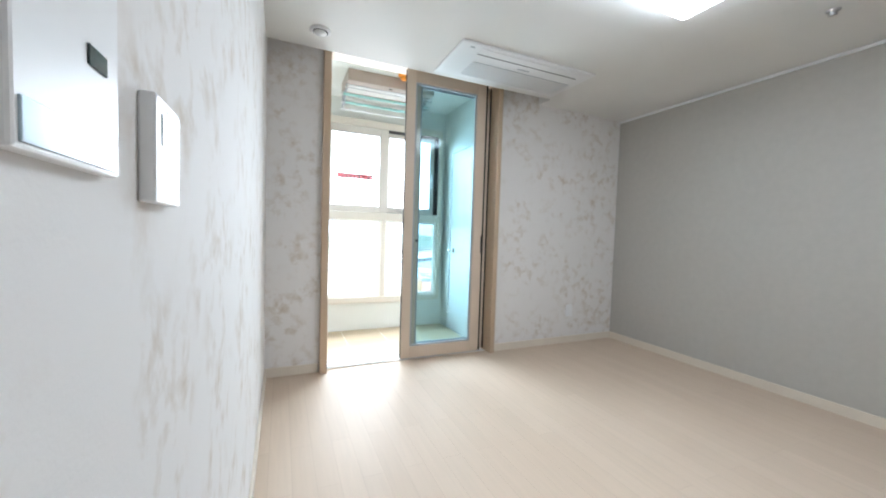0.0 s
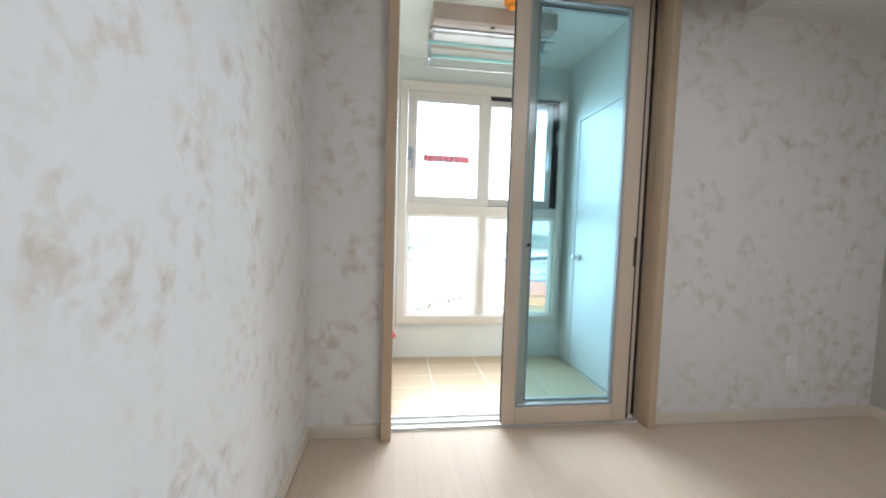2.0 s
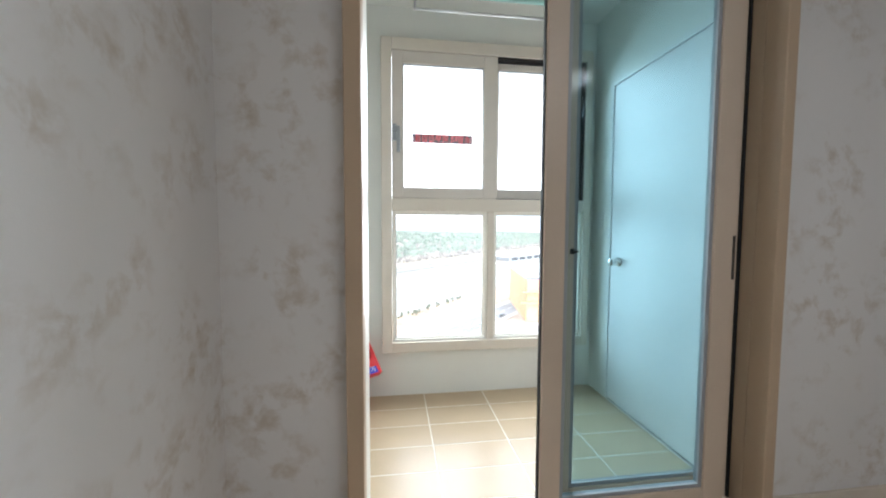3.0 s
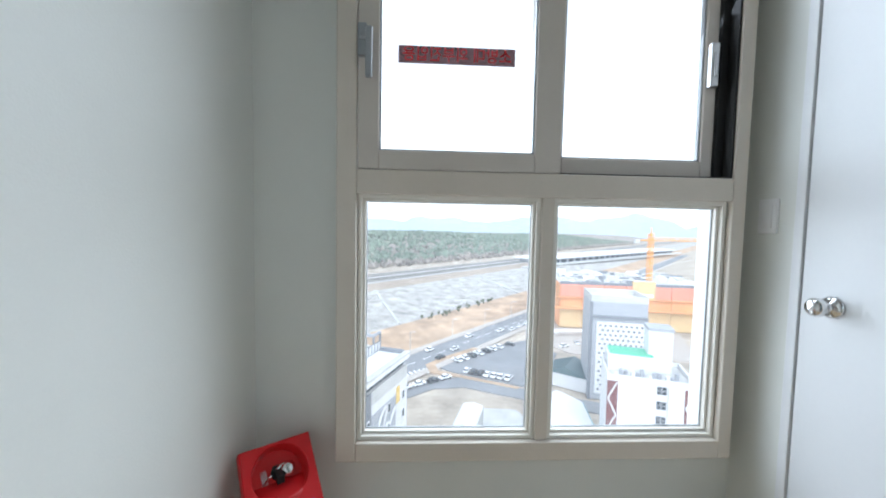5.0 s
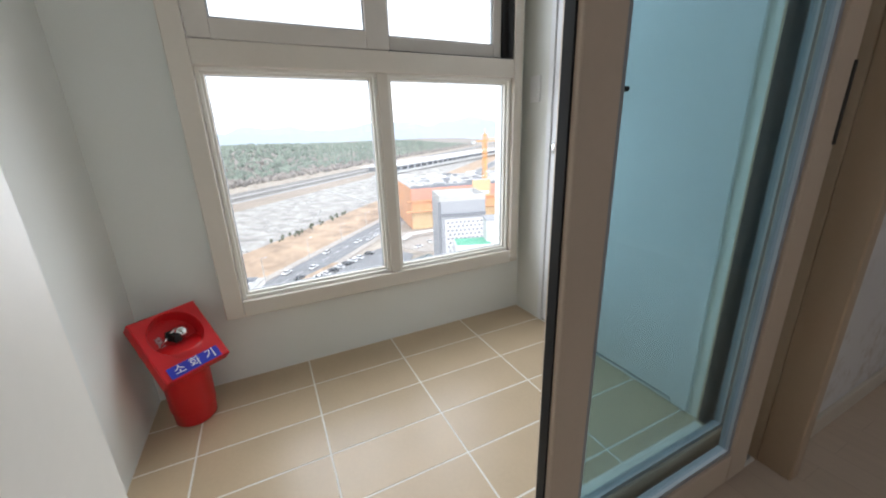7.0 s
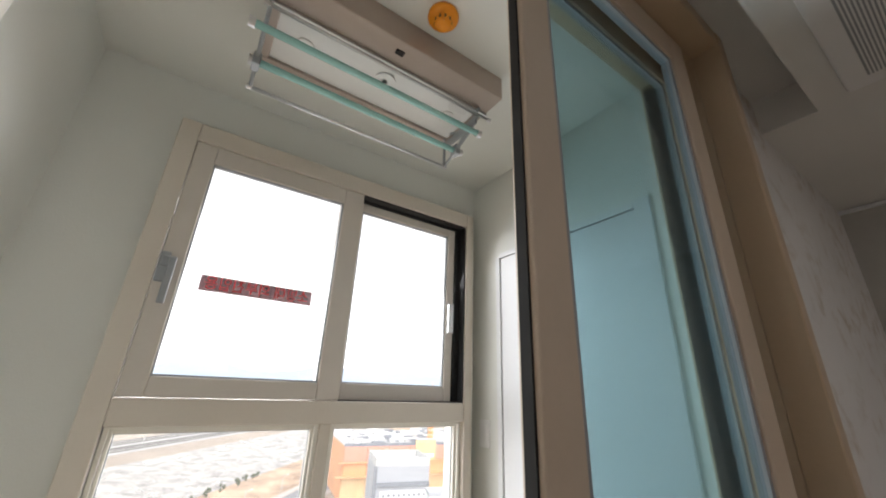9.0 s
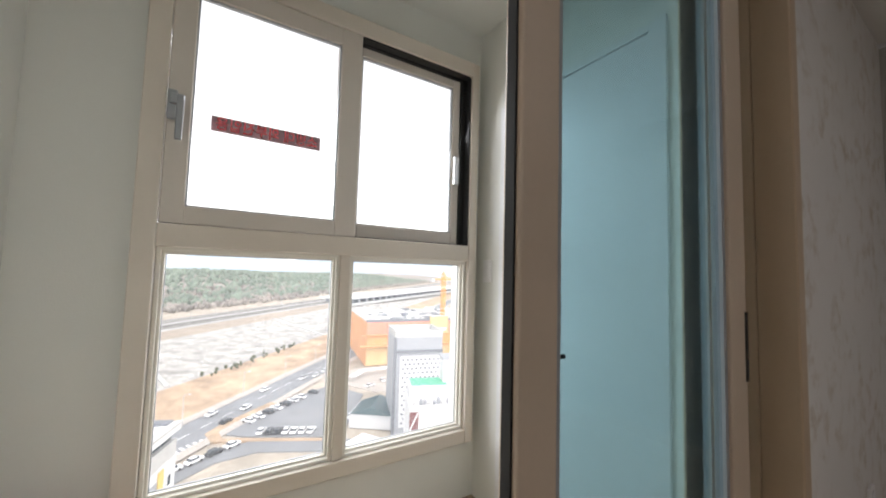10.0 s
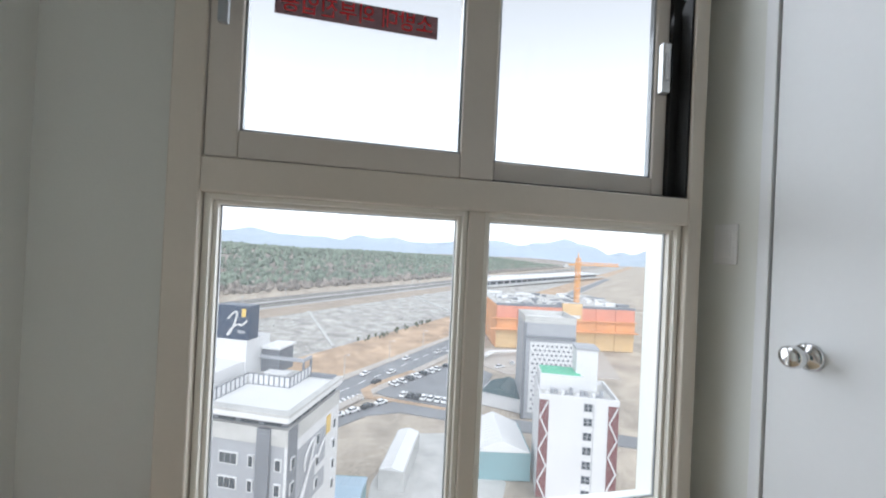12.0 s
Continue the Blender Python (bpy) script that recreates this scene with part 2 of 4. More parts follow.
def bm_lathe(bm, profile, m=Matrix(), seg=24):
    """Turn (radius, height) pairs round z."""
    rings = []
    for r, z in profile:
        rings.append([bm.verts.new(m @ Vector((r * math.cos(2 * math.pi * k / seg), r * math.sin(2 * math.pi * k / seg), z))) for k in range(seg)])
    for a, b in zip(rings, rings[1:]):
        for k in range(seg):
            bm.faces.new((a[k], a[(k + 1) % seg], b[(k + 1) % seg], b[k]))
    if profile[0][0] > 1e-4:
        bm.faces.new(rings[0][::-1])
    if profile[-1][0] > 1e-4:
        bm.faces.new(rings[-1])
    return bm


def part(name, bm, material, parent=None, label=""):
    me = bpy.data.meshes.new(name)
    bmesh.ops.recalc_face_normals(bm, faces=bm.faces)
    bm.to_mesh(me)
    bm.free()
    me.materials.append(material)
    ob = new(name, me)
    ob.parent = parent
    if label:
        ob["label"] = label
    return ob


def smooth(ob):
    for p in ob.data.polygons:
        p.use_smooth = True
    return ob


def boxes(name, spans, material, parent=None, label="", bevel=0.0):
    bm = bmesh.new()
    for lo, hi in spans:
        bm_box(bm, lo, hi, bevel)
    return part(name, bm, material, parent, label)


def thing(name, at, label, category, group="", kind=""):
    ob = tagged(new(name), label, category, group, kind)
    if at is not None:
        ob.matrix_world = at if isinstance(at, Matrix) else Matrix.Translation(at)
    return ob


def text(name, body, size, material, parent, m, deep=0.0004):
    cu = bpy.data.curves.new(name, "FONT")
    cu.body, cu.size, cu.extrude = body, size, deep
    cu.align_x, cu.align_y = "CENTER", "CENTER"
    tmp = bpy.data.objects.new(name, cu)
    scene.collection.objects.link(tmp)
    me = bpy.data.meshes.new_from_object(tmp.evaluated_get(bpy.context.evaluated_depsgraph_get()))
    bpy.data.objects.remove(tmp)
    me.materials.clear()
    me.materials.append(material)
    ob = new(name, me)
    ob.parent = parent
    ob.matrix_local = m
    return ob


# ---- room plan ----
XL, XR = 0.035, 3.40          # side walls
YB, YF = -1.6, 3.105          # back wall, wall with the sliding door
YD = 3.29                     # balcony side of that wall
BX0, BX1, BY = 0.165, 1.965, 4.413   # balcony
H, HC, HB = 2.30, 2.45, 2.51  # ceiling, curtain box, balcony ceiling
BZ = -0.062                   # balcony floor
OX0, OX1, OZ = 0.455, 1.865, 2.42    # sliding door opening
CX, CY = 2.335, 2.945          # curtain box end and front edge


def structure(name, spans, material, label, bevel=0.0):
    return tagged(boxes(name, spans, material, None, "", bevel), label, name.split("_")[0], "", "structure")


structure("floor", [((XL - 0.1, YB - 0.1, -0.12), (XR + 0.1, 3.132, 0))], M["floor"], "pale oak laminate floor of the room")
structure("wall_left", [((XL - 0.15, YB - 0.15, -0.1), (XL, YD, 2.75))], M["paper"], "off-white wallpaper with a faded blossom pattern")
structure("wall_right", [((XR, YB - 0.15, -0.1), (XR + 0.15, YD, 2.75))], M["grey_paper"], "plain warm grey wallpapered wall")
structure("wall_back", [((XL, YB - 0.15, -0.1), (XR, YB, 2.75))], M["paper"], "off-white wallpapered wall behind the entrance")
structure("wall_front", [((XL, YF, -0.1), (OX0 - 0.02, YD - 0.004, 2.75)), ((OX1 + 0.02, YF, -0.1), (XR, YD - 0.004, 2.75)), ((OX0 - 0.02, YF, OZ + 0.02), (OX1 + 0.02, YD - 0.004, 2.75))],
          M["paper"], "off-white blossom wallpaper round the sliding door")
structure("ceiling", [((XL, YB, H), (XR, CY, H + 0.2)), ((CX, CY, H), (XR, YF, H + 0.2)), ((XL, CY, HC), (CX, YF, HC + 0.1))], M["ceil"], "white papered ceiling with a recessed curtain box")
structure("baseboard_front", [((XL + 0.012, YF - 0.012, 0), (0.395, YF, 0.066)), ((1.911, YF - 0.012, 0), (XR - 0.012, YF, 0.066))], M["base"], "cream baseboard under the wallpaper", 0.002)
structure("baseboard_left", [((XL, YB, 0), (XL + 0.012, YF, 0.066))], M["base"], "cream baseboard along the side wall", 0.002)
structure("baseboard_right", [((XR - 0.012, YB, 0), (XR, YF, 0.066))], M["base"], "cream baseboard under the grey wall", 0.002)
structure("trim_ceiling", [((XR - 0.022, YB, H - 0.022), (XR, YF, H - 0.004))], M["white"], "thin white cornice along the grey wall", 0.003)

# balcony shell
structure("wall_balcony_left", [((BX0 - 0.15, YD, -0.3), (BX0, BY + 0.2, 2.75))], M["balc"], "white painted balcony side wall")
structure("wall_balcony_room", [((BX0, YD - 0.002, -0.3), (OX0 - 0.03, YD + 0.006, 2.75)), ((OX1 + 0.03, YD - 0.002, -0.3), (BX1, YD + 0.006, 2.75)), ((OX0 - 0.03, YD - 0.002, OZ + 0.03), (OX1 + 0.03, YD + 0.006, 2.75))],
          M["balc"], "white painted wall on the balcony side")
SY0, SY1, SZ = 3.445, 4.19, 2.0    # side door
structure("wall_balcony_right", [((BX1, YD, -0.3), (BX1 + 0.15, SY0 - 0.04, 2.75)), ((BX1, SY1 + 0.012, -0.3), (BX1 + 0.15, BY + 0.2, 2.75)), ((BX1, SY0 - 0.04, SZ + 0.012), (BX1 + 0.15, SY1 + 0.012, 2.75)),
                                 ((BX1 + 0.06, SY0 - 0.04, -0.3), (BX1 + 0.15, SY1 + 0.012, SZ + 0.012))], M["balc"], "white painted wall with a flush steel door")
WX0, WX1, WZ0, WZ1 = 0.469, 1.90, 0.258, 2.285   # window casing
structure("wall_window", [((BX0, BY, -0.3), (WX0 + 0.02, BY + 0.12, 2.75)), ((WX1 - 0.02, BY, -0.3), (BX1, BY + 0.12, 2.75)), ((WX0 + 0.02, BY, -0.3), (WX1 - 0.02, BY + 0.12, WZ0 + 0.02)), ((WX0 + 0.02, BY, WZ1 - 0.02), (WX1 - 0.02, BY + 0.12, 2.75))],
          M["balc"], "white painted wall round the balcony window")
structure("ceiling_balcony", [((BX0, YD + 0.006, HB), (BX1, BY, HB + 0.2))], M["balc"], "white painted balcony ceiling")
balcony_floor = structure("floor_balcony", [((BX0 - 0.05, 3.26, BZ - 0.15), (BX1 + 0.07, BY + 0.05, BZ - 0.0008))], M["grout"], "tan ceramic tile floor with pale joints")

# ---- sliding door ----
door = thing("door_1", None, "beige framed sliding glass door standing half open", "sliding door", kind="structure")
boxes("casing", [((0.403, 3.048, 0), (OX0, 3.128, 2.447))], M["casing"], door, bevel=0.004)
boxes("casing", [((OX1, 3.048, 0), (1.909, 3.128, 2.447))], M["casing"], door, bevel=0.004)
boxes("casing", [((OX0, 3.05, 2.395), (OX1, 3.126, 2.447))], M["casing"], door, bevel=0.004)
boxes("jamb", [((OX0 - 0.03, 3.128, -0.06), (OX0, YD + 0.012, OZ))], M["bead"], door, "white door jamb", 0.003)
boxes("jamb", [((OX1, 3.128, -0.06), (OX1 + 0.03, YD + 0.012, OZ))], M["casing"], door, bevel=0.003)
boxes("jamb_stop", [((1.790, 3.170, 0.006), (1.822, 3.176, 2.405))], M["black"], door, "black strip beside the leaf", 0.001)
boxes("jamb_gap", [((OX1 - 0.010, 3.178, 0.02), (OX1 - 0.001, YD, OZ - 0.04))], M["black"], door, "black strip in the jamb")
boxes("head", [((OX0, 3.126, 2.405), (OX1, YD + 0.012, OZ + 0.03))], M["casing"], door)
boxes("sill", [((OX0, 3.130, -0.07), (OX1, YD + 0.012, 0.004))], M["bead"], door, "cream threshold with metal tracks", 0.003)
for y in (3.142, 3.200, 3.262):
    boxes("track", [((OX0 + 0.002, y - 0.004, 0.004), (OX1 - 0.014, y + 0.004, 0.014))], M["alu"], door, "metal rail", 0.0015)
    boxes("groove", [((OX0 + 0.002, y + 0.006, 0.0042), (OX1 - 0.014, y + 0.012, 0.006))], M["dark"], door)


def door_leaf(x0, x1, y0, y1, sl, sr, latch):
    leaf = thing("sliding_door_leaf", None, "beige framed door leaf with teal tinted glass", "door leaf", "leaves of the sliding door")
    z0, z1, br, tr = 0.018, 2.388, 0.095, 0.10
    boxes("stile", [((x0, y0, z0), (x0 + sl, y1, z1))], M["leaf"], leaf, bevel=0.004)
    boxes("stile", [((x1 - sr, y0, z0), (x1, y1, z1))], M["leaf"], leaf, bevel=0.004)
    boxes("bottom_rail", [((x0 + sl, y0 + 0.001, z0), (x1 - sr, y1 - 0.001, z0 + br))], M["leaf"], leaf, bevel=0.003)
    boxes("top_rail", [((x0 + sl, y0 + 0.001, z1 - tr), (x1 - sr, y1 - 0.001, z1))], M["leaf"], leaf, bevel=0.003)
    a, b, c, d, g = x0 + sl, x1 - sr, z0 + br, z1 - tr, 0.014
    boxes("glazing_bead", [((a, y0 + 0.008, c), (a + g, y1 - 0.006, d)), ((b - g, y0 + 0.008, c), (b, y1 - 0.006, d)), ((a + g, y0 + 0.008, c), (b - g, y1 - 0.006, c + g)), ((a + g, y0 + 0.008, d - g), (b - g, y1 - 0.006, d))],
          M["greyplastic"], leaf, "grey glazing strip")
    pane = boxes("pane", [((a + g, (y0 + y1) / 2 - 0.003, c + g), (b - g, (y0 + y1) / 2 + 0.003, d - g))], M["teal"], leaf, "teal tinted glass")
    pane.visible_shadow = False
    if not latch:
        boxes("seal", [((x0 - 0.004, y0 + 0.009, z0 + 0.01), (x0 + 0.004, y0 + 0.027, z1 - 0.01))], M["black"], leaf, "black brush seal")
    if latch:
        bm = bmesh.new()
        bm_box(bm, (a - 0.018, y0 - 0.008, 0.992), (a - 0.002, y0, 1.012), 0.002)
        bm_rod(bm, (a - 0.010, y0 - 0.006, 1.0), (a + 0.010, y0 - 0.009, 1.002), 0.004)
        part("latch", bm, M["black"], leaf, "small dark latch")
    else:
        boxes("pull", [((x1 - 0.012, y0 - 0.004, 0.90), (x1 - 0.004, y0 + 0.002, 1.06))], M["dark"], leaf, "dark finger pull", 0.001)
    return leaf


door_leaf(1.048, 1.778, 3.120, 3.156, 0.076, 0.088, False)
door_leaf(1.146, 1.852, 3.182, 3.214, 0.044, 0.078, True)

# ---- balcony window ----
win = thing("window_1", None, "cream framed balcony window with sliding sashes over fixed lights", "window", kind="structure")
F0, F1 = 4.335, 4.440
boxes("window_frame", [((WX0, F0, WZ0), (0.536, F1, WZ1))], M["winframe"], win, bevel=0.004)
boxes("window_frame", [((1.852, F0, WZ0), (WX1, F1, WZ1))], M["winframe"], win, bevel=0.004)
boxes("window_frame", [((0.536, F0, WZ0), (1.852, 4.415, 0.325))], M["winframe"], win, bevel=0.004)
boxes("window_frame", [((0.536, F0, 2.208), (1.852, F1, WZ1))], M["winframe"], win, bevel=0.004)
boxes("transom", [((0.536, F0 + 0.002, 1.195), (1.852, F1, 1.276))], M["winframe"], win, bevel=0.004)
boxes("mullion", [((1.174, F0 + 0.012, 0.325), (1.219, 4.415, 1.195))], M["winframe"], win, bevel=0.004)


def ring_boxes(name, x0, x1, z0, z1, w, y0, y1, material, label, bevel=0.0):
    boxes(name, [((x0, y0, z0), (x0 + w, y1, z1)), ((x1 - w, y0, z0), (x1, y1, z1)), ((x0 + w, y0, z0), (x1 - w, y1, z0 + w)), ((x0 + w, y0, z1 - w), (x1 - w, y1, z1))],
          material, win, label, bevel)


def fixed_light(x0, x1, z0, z1):
    """Two stepped beads, a thin gasket and the pane close behind them."""
    ring_boxes("bead", x0, x1, z0, z1, 0.014, F0 + 0.024, 4.404, M["bead"], "cream glazing bead", 0.002)
    ring_boxes("bead", x0 + 0.014, x1 - 0.014, z0 + 0.014, z1 - 0.014, 0.010, F0 + 0.042, 4.403, M["bead"], "stepped glazing bead", 0.002)
    ring_boxes("gasket", x0 + 0.024, x1 - 0.024, z0 + 0.024, z1 - 0.024, 0.003, 4.395, 4.402, M["greyplastic"], "dark rubber gasket")
    p = boxes("pane", [((x0 + 0.022, 4.405, z0 + 0.022), (x1 - 0.022, 4.411, z1 - 0.022))], M["dust_haze"], win, "clear glass with a film of dust and painted haze")
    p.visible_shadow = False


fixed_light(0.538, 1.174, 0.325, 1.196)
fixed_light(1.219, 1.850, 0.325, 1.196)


def sash(name, x0, x1, z0, z1, y0, y1, gx0, gx1, gz0, gz1):
    s = new(name)
    s.parent = win
    s["label"] = "cream sliding sash with clear glass"
    boxes("stile", [((x0, y0, z0), (gx0, y1, z1))], M["sash"], s, bevel=0.004)
    boxes("stile", [((gx1, y0, z0), (x1, y1, z1))], M["sash"], s, bevel=0.004)
    boxes("rail", [((gx0, y0 + 0.0008, z0), (gx1, y1, gz0))], M["sash"], s, bevel=0.003)
    boxes("rail", [((gx0, y0 + 0.0008, gz1), (gx1, y1, z1))], M["sash"], s, bevel=0.003)
    g, ym = 0.006, (y0 + y1) / 2
    boxes("gasket", [((gx0, ym - 0.008, gz0), (gx0 + g, ym + 0.008, gz1)), ((gx1 - g, ym - 0.008, gz0), (gx1, ym + 0.008, gz1)), ((gx0, ym - 0.008, gz0), (gx1, ym + 0.008, gz0 + g)), ((gx0, ym - 0.008, gz1 - g), (gx1, ym + 0.008, gz1))],
          M["greyplastic"], s, "grey rubber gasket")
    p = boxes("pane", [((gx0, ym - 0.003, gz0), (gx1, ym + 0.003, gz1))], M["clear"], s, "clear glass")
    p.visible_shadow = False
    return s


ls = sash("window_sash", 0.538, 1.232, 1.278, 2.206, 4.342, 4.378, 0.609, 1.140, 1.342, 2.131)
rs = sash("window_sash", 1.145, 1.815, 1.278, 2.190, 4.398, 4.434, 1.254, 1.771, 1.344, 2.148)
boxes("sash_channel", [((1.816, 4.385, 1.278), (1.850, 4.437, 2.206)), ((1.233, 4.385, 2.192), (1.850, 4.437, 2.206))], M["black"], win, "black sliding channel")
boxes("sash_channel", [((1.8435, 4.345, 1.281), (1.8515, 4.384, 2.2)), ((1.234, 4.346, 2.199), (1.8435, 4.384, 2.2075))], M["black"], win, "black channel lining")
boxes("sash_channel", [((1.233, 4.345, 1.2765), (1.850, 4.392, 1.281))], M["dark"], win, "dark bottom track")

# window handles
bm = bmesh.new()
bm_box(bm, (0.540, 4.322, 1.640), (0.568, 4.342, 1.745), 0.004)
bm_box(bm, (0.546, 4.306, 1.690), (0.590, 4.324, 1.728), 0.005)
bm_box(bm, (0.568, 4.300, 1.565), (0.590, 4.316, 1.722), 0.004)
part("handle", bm, M["greyplastic"], ls, "grey lever handle")
bm = bmesh.new()
bm_box(bm, (1.776, 4.376, 1.605), (1.806, 4.398, 1.760), 0.004)
bm_box(bm, (1.784, 4.370, 1.640), (1.798, 4.378, 1.725), 0.003)
part("handle", bm, M["alu"], rs, "satin metal flush catch")

# window sticker
sticker = thing("window_sticker", (0.868, 4.3555, 1.664), "dark translucent sticker with red letters seen from behind", "sticker")
boxes("film", [((-0.198, -0.0006, -0.029), (0.198, 0.0004, 0.029))], M["film_dark"], sticker)
st = text("lettering", "소방대 외부진입용", 0.052, M["film_red"], sticker, Matrix.Translation((0, -0.0012, 0.0)) @ pose(0, 0, 0, 90, 0, 180), 0.0003)
w = max(v.co.x for v in st.data.vertices) - min(v.co.x for v in st.data.vertices)
st.scale = (0.365 / w, 1, 1)

# ---- steel side door ----
sd = thing("door_2", None, "closed white steel door with a round chrome knob", "door", kind="structure")
boxes("door_panel", [((BX1 + 0.002, SY0, BZ + 0.012), (BX1 + 0.045, SY1 - 0.004, SZ))], M["steel_door"], sd, bevel=0.003)
boxes("door_frame", [((BX1 - 0.004, SY1, BZ), (BX1 + 0.05, SY1 + 0.03, SZ + 0.012))], M["steel_door"], sd, bevel=0.002)
boxes("door_frame", [((BX1 - 0.010, SY0 - 0.065, BZ), (BX1 + 0.05, SY0 - 0.004, SZ + 0.03))], M["steel_door"], sd, bevel=0.003)
boxes("door_frame", [((BX1 - 0.003, SY0, SZ + 0.004), (BX1 + 0.05, SY1, SZ + 0.03))], M["steel_door"], sd, bevel=0.002)
boxes("door_gap", [((BX1 + 0.020, SY0, BZ), (BX1 + 0.05, SY1, BZ + 0.012))], M["dark"], sd)
boxes("door_gap", [((BX1 + 0.012, SY1 - 0.005, BZ), (BX1 + 0.05, SY1 + 0.001, SZ))], M["dark"], sd)
bm = bmesh.new()
bm_lathe(bm, [(0.0, 0.0), (0.033, 0.0), (0.033, 0.004), (0.027, 0.010), (0.013, 0.013), (0.011, 0.030), (0.020, 0.036), (0.027, 0.046), (0.027, 0.058), (0.019, 0.068), (0.0, 0.070)], pose(BX1 + 0.002, 4.095, 0.872, 0, -90, 0))
smooth(part("knob", bm, M["chrome"], sd, "round chrome knob"))

for lo, hi, lab in (((BX1 - 0.009, 4.275, 1.085), (BX1, 4.345, 1.205), "white wall switch on the balcony"),):
    sw = thing("light_switch", None, lab, "switch")
    boxes("plate", [(lo, hi)], M["white"], sw, bevel=0.003)
    boxes("rocker", [((lo[0] - 0.003, lo[1] + 0.016, lo[2] + 0.02), (lo[0] + 0.002, hi[1] - 0.016, hi[2] - 0.02))], M["white"], sw, bevel=0.002)

# ---- fire extinguisher in its red stand ----
ex = thing("fire_extinguisher_stand", Matrix.Translation((0.318, 4.235, BZ)) @ pose(0, 0, 0, 0, 0, 36), "red plastic extinguisher holder with a blue label, on the tiles", "extinguisher")
bm = bmesh.new()
bm_lathe(bm, [(0.0, 0.0), (0.058, 0.0), (0.068, 0.010), (0.070, 0.06), (0.074, 0.065), (0.076, 0.22), (0.081, 0.225), (0.084, 0.315), (0.076, 0.32), (0.0, 0.32)], seg=32)
smooth(part("canister", bm, M["red"], ex))
tilt = Matrix.Translation((0.0, -0.012, 0.364)) @ pose(0, 0, 0, 47, 0, 0)
bm = bmesh.new()
hw, hole, th = 0.108, 0.083, 0.05
seg = 32
def square_pt(a, s):
    c, q = math.cos(a), math.sin(a)
    k = s / max(abs(c), abs(q))
    return (c * k, q * k)
rings = []
for rad, z, sq in ((hw, -th, True), (hw, 0.0, True), (hw - 0.004, 0.004, True), (hole + 0.003, 0.004, False), (hole, 0.0, False), (hole - 0.008, -0.075, False)):
    ring = []
    for k in range(seg):
        a = 2 * math.pi * (k + 0.5) / seg + math.pi / 4 - math.pi / seg
        x, y = square_pt(a, rad) if sq else (rad * math.cos(a), rad * math.sin(a))
        y2 = y * 1.14 - 0.03 if sq else y
        ring.append(bm.verts.new(tilt @ Vector((x, y2, z))))
    rings.append(ring)
for a, b in zip(rings, rings[1:]):
    for k in range(seg):
        bm.faces.new((a[k], a[(k + 1) % seg], b[(k + 1) % seg], b[k]))
bm.faces.new(rings[-1])
bm.faces.new(rings[0][::-1])
part("holder_top", bm, M["red"], ex, "square red collar with a round hole")
bm = bmesh.new()
bm_rod(bm, tilt @ Vector((0, 0.01, -0.09)), tilt @ Vector((0, 0.01, -0.035)), 0.020, 16)
bm_box(bm, (-0.012, -0.02, 0.33), (0.012, 0.07, 0.355), 0.003)
part("valve", bm, M["black"], ex, "black valve head")
bm = bmesh.new()
bm_lathe(bm, [(0.0, -0.052), (0.022, -0.052), (0.022, -0.026), (0.010, -0.022), (0.0, -0.022)], tilt @ Matrix.Translation((0.03, 0.01, 0)), 16)
bm_rod(bm, tilt @ Vector((-0.045, -0.01, -0.055)), tilt @ Vector((0.02, 0.03, -0.03)), 0.006)
smooth(part("gauge", bm, M["chrome"], ex, "chrome lever and gauge"))
bm = bmesh.new()
bm_box(bm, (-0.05, -0.03, -0.058), (-0.028, 0.03, -0.05), 0.002)
bm.transform(tilt)
part("tag", bm, M["label_white"], ex, "white inspection tag")
bm = bmesh.new()
bm_box(bm, (-0.088, -0.148, 0.0045), (0.080, -0.106, 0.006))
bm.transform(tilt)
part("nameplate", bm, M["blue"], ex, "blue label with white writing")
for letter, x in (("소", -0.054), ("화", -0.004), ("기", 0.048)):
    text("letter", letter, 0.040, M["label_white"], ex, tilt @ Matrix.Translation((x, -0.127, 0.0068)), 0.0003)

# ---- drying rack on the balcony ceiling ----
RX0, RX1, RY0, RY1 = 0.662, 1.487, 3.636, 4.022
rack = thing("drying_rack", None, "ceiling clothes dryer with a grey housing and teal rods", "drying rack")
boxes("housing", [((RX0, RY0, 2.405), (RX1, RY0 + 0.105, HB)), ((RX0, RY1 - 0.045, 2.405), (RX1, RY1, HB)), ((RX0, RY0 + 0.105, 2.405), (RX0 + 0.03, RY1 - 0.045, HB)), ((RX1 - 0.03, RY0 + 0.105, 2.405), (RX1, RY1 - 0.045, HB))],
      M["taupe"], rack, "champagne grey housing", 0.004)
boxes("cover", [((RX0 + 0.03, RY0 + 0.105, 2.418), (RX1 - 0.03, RY1 - 0.045, 2.45))], M["rack_white"], rack, "white lower cover")
boxes("lip", [((RX0 - 0.002, RY0 + 0.098, 2.396), (RX1 + 0.002, RY0 + 0.112, 2.408))], M["alu"], rack, "metal edge strip", 0.002)
boxes("sensor", [((1.045, RY0 + 0.035, 2.402), (1.075, RY0 + 0.055, 2.406))], M["black"], rack, "small black sensor")


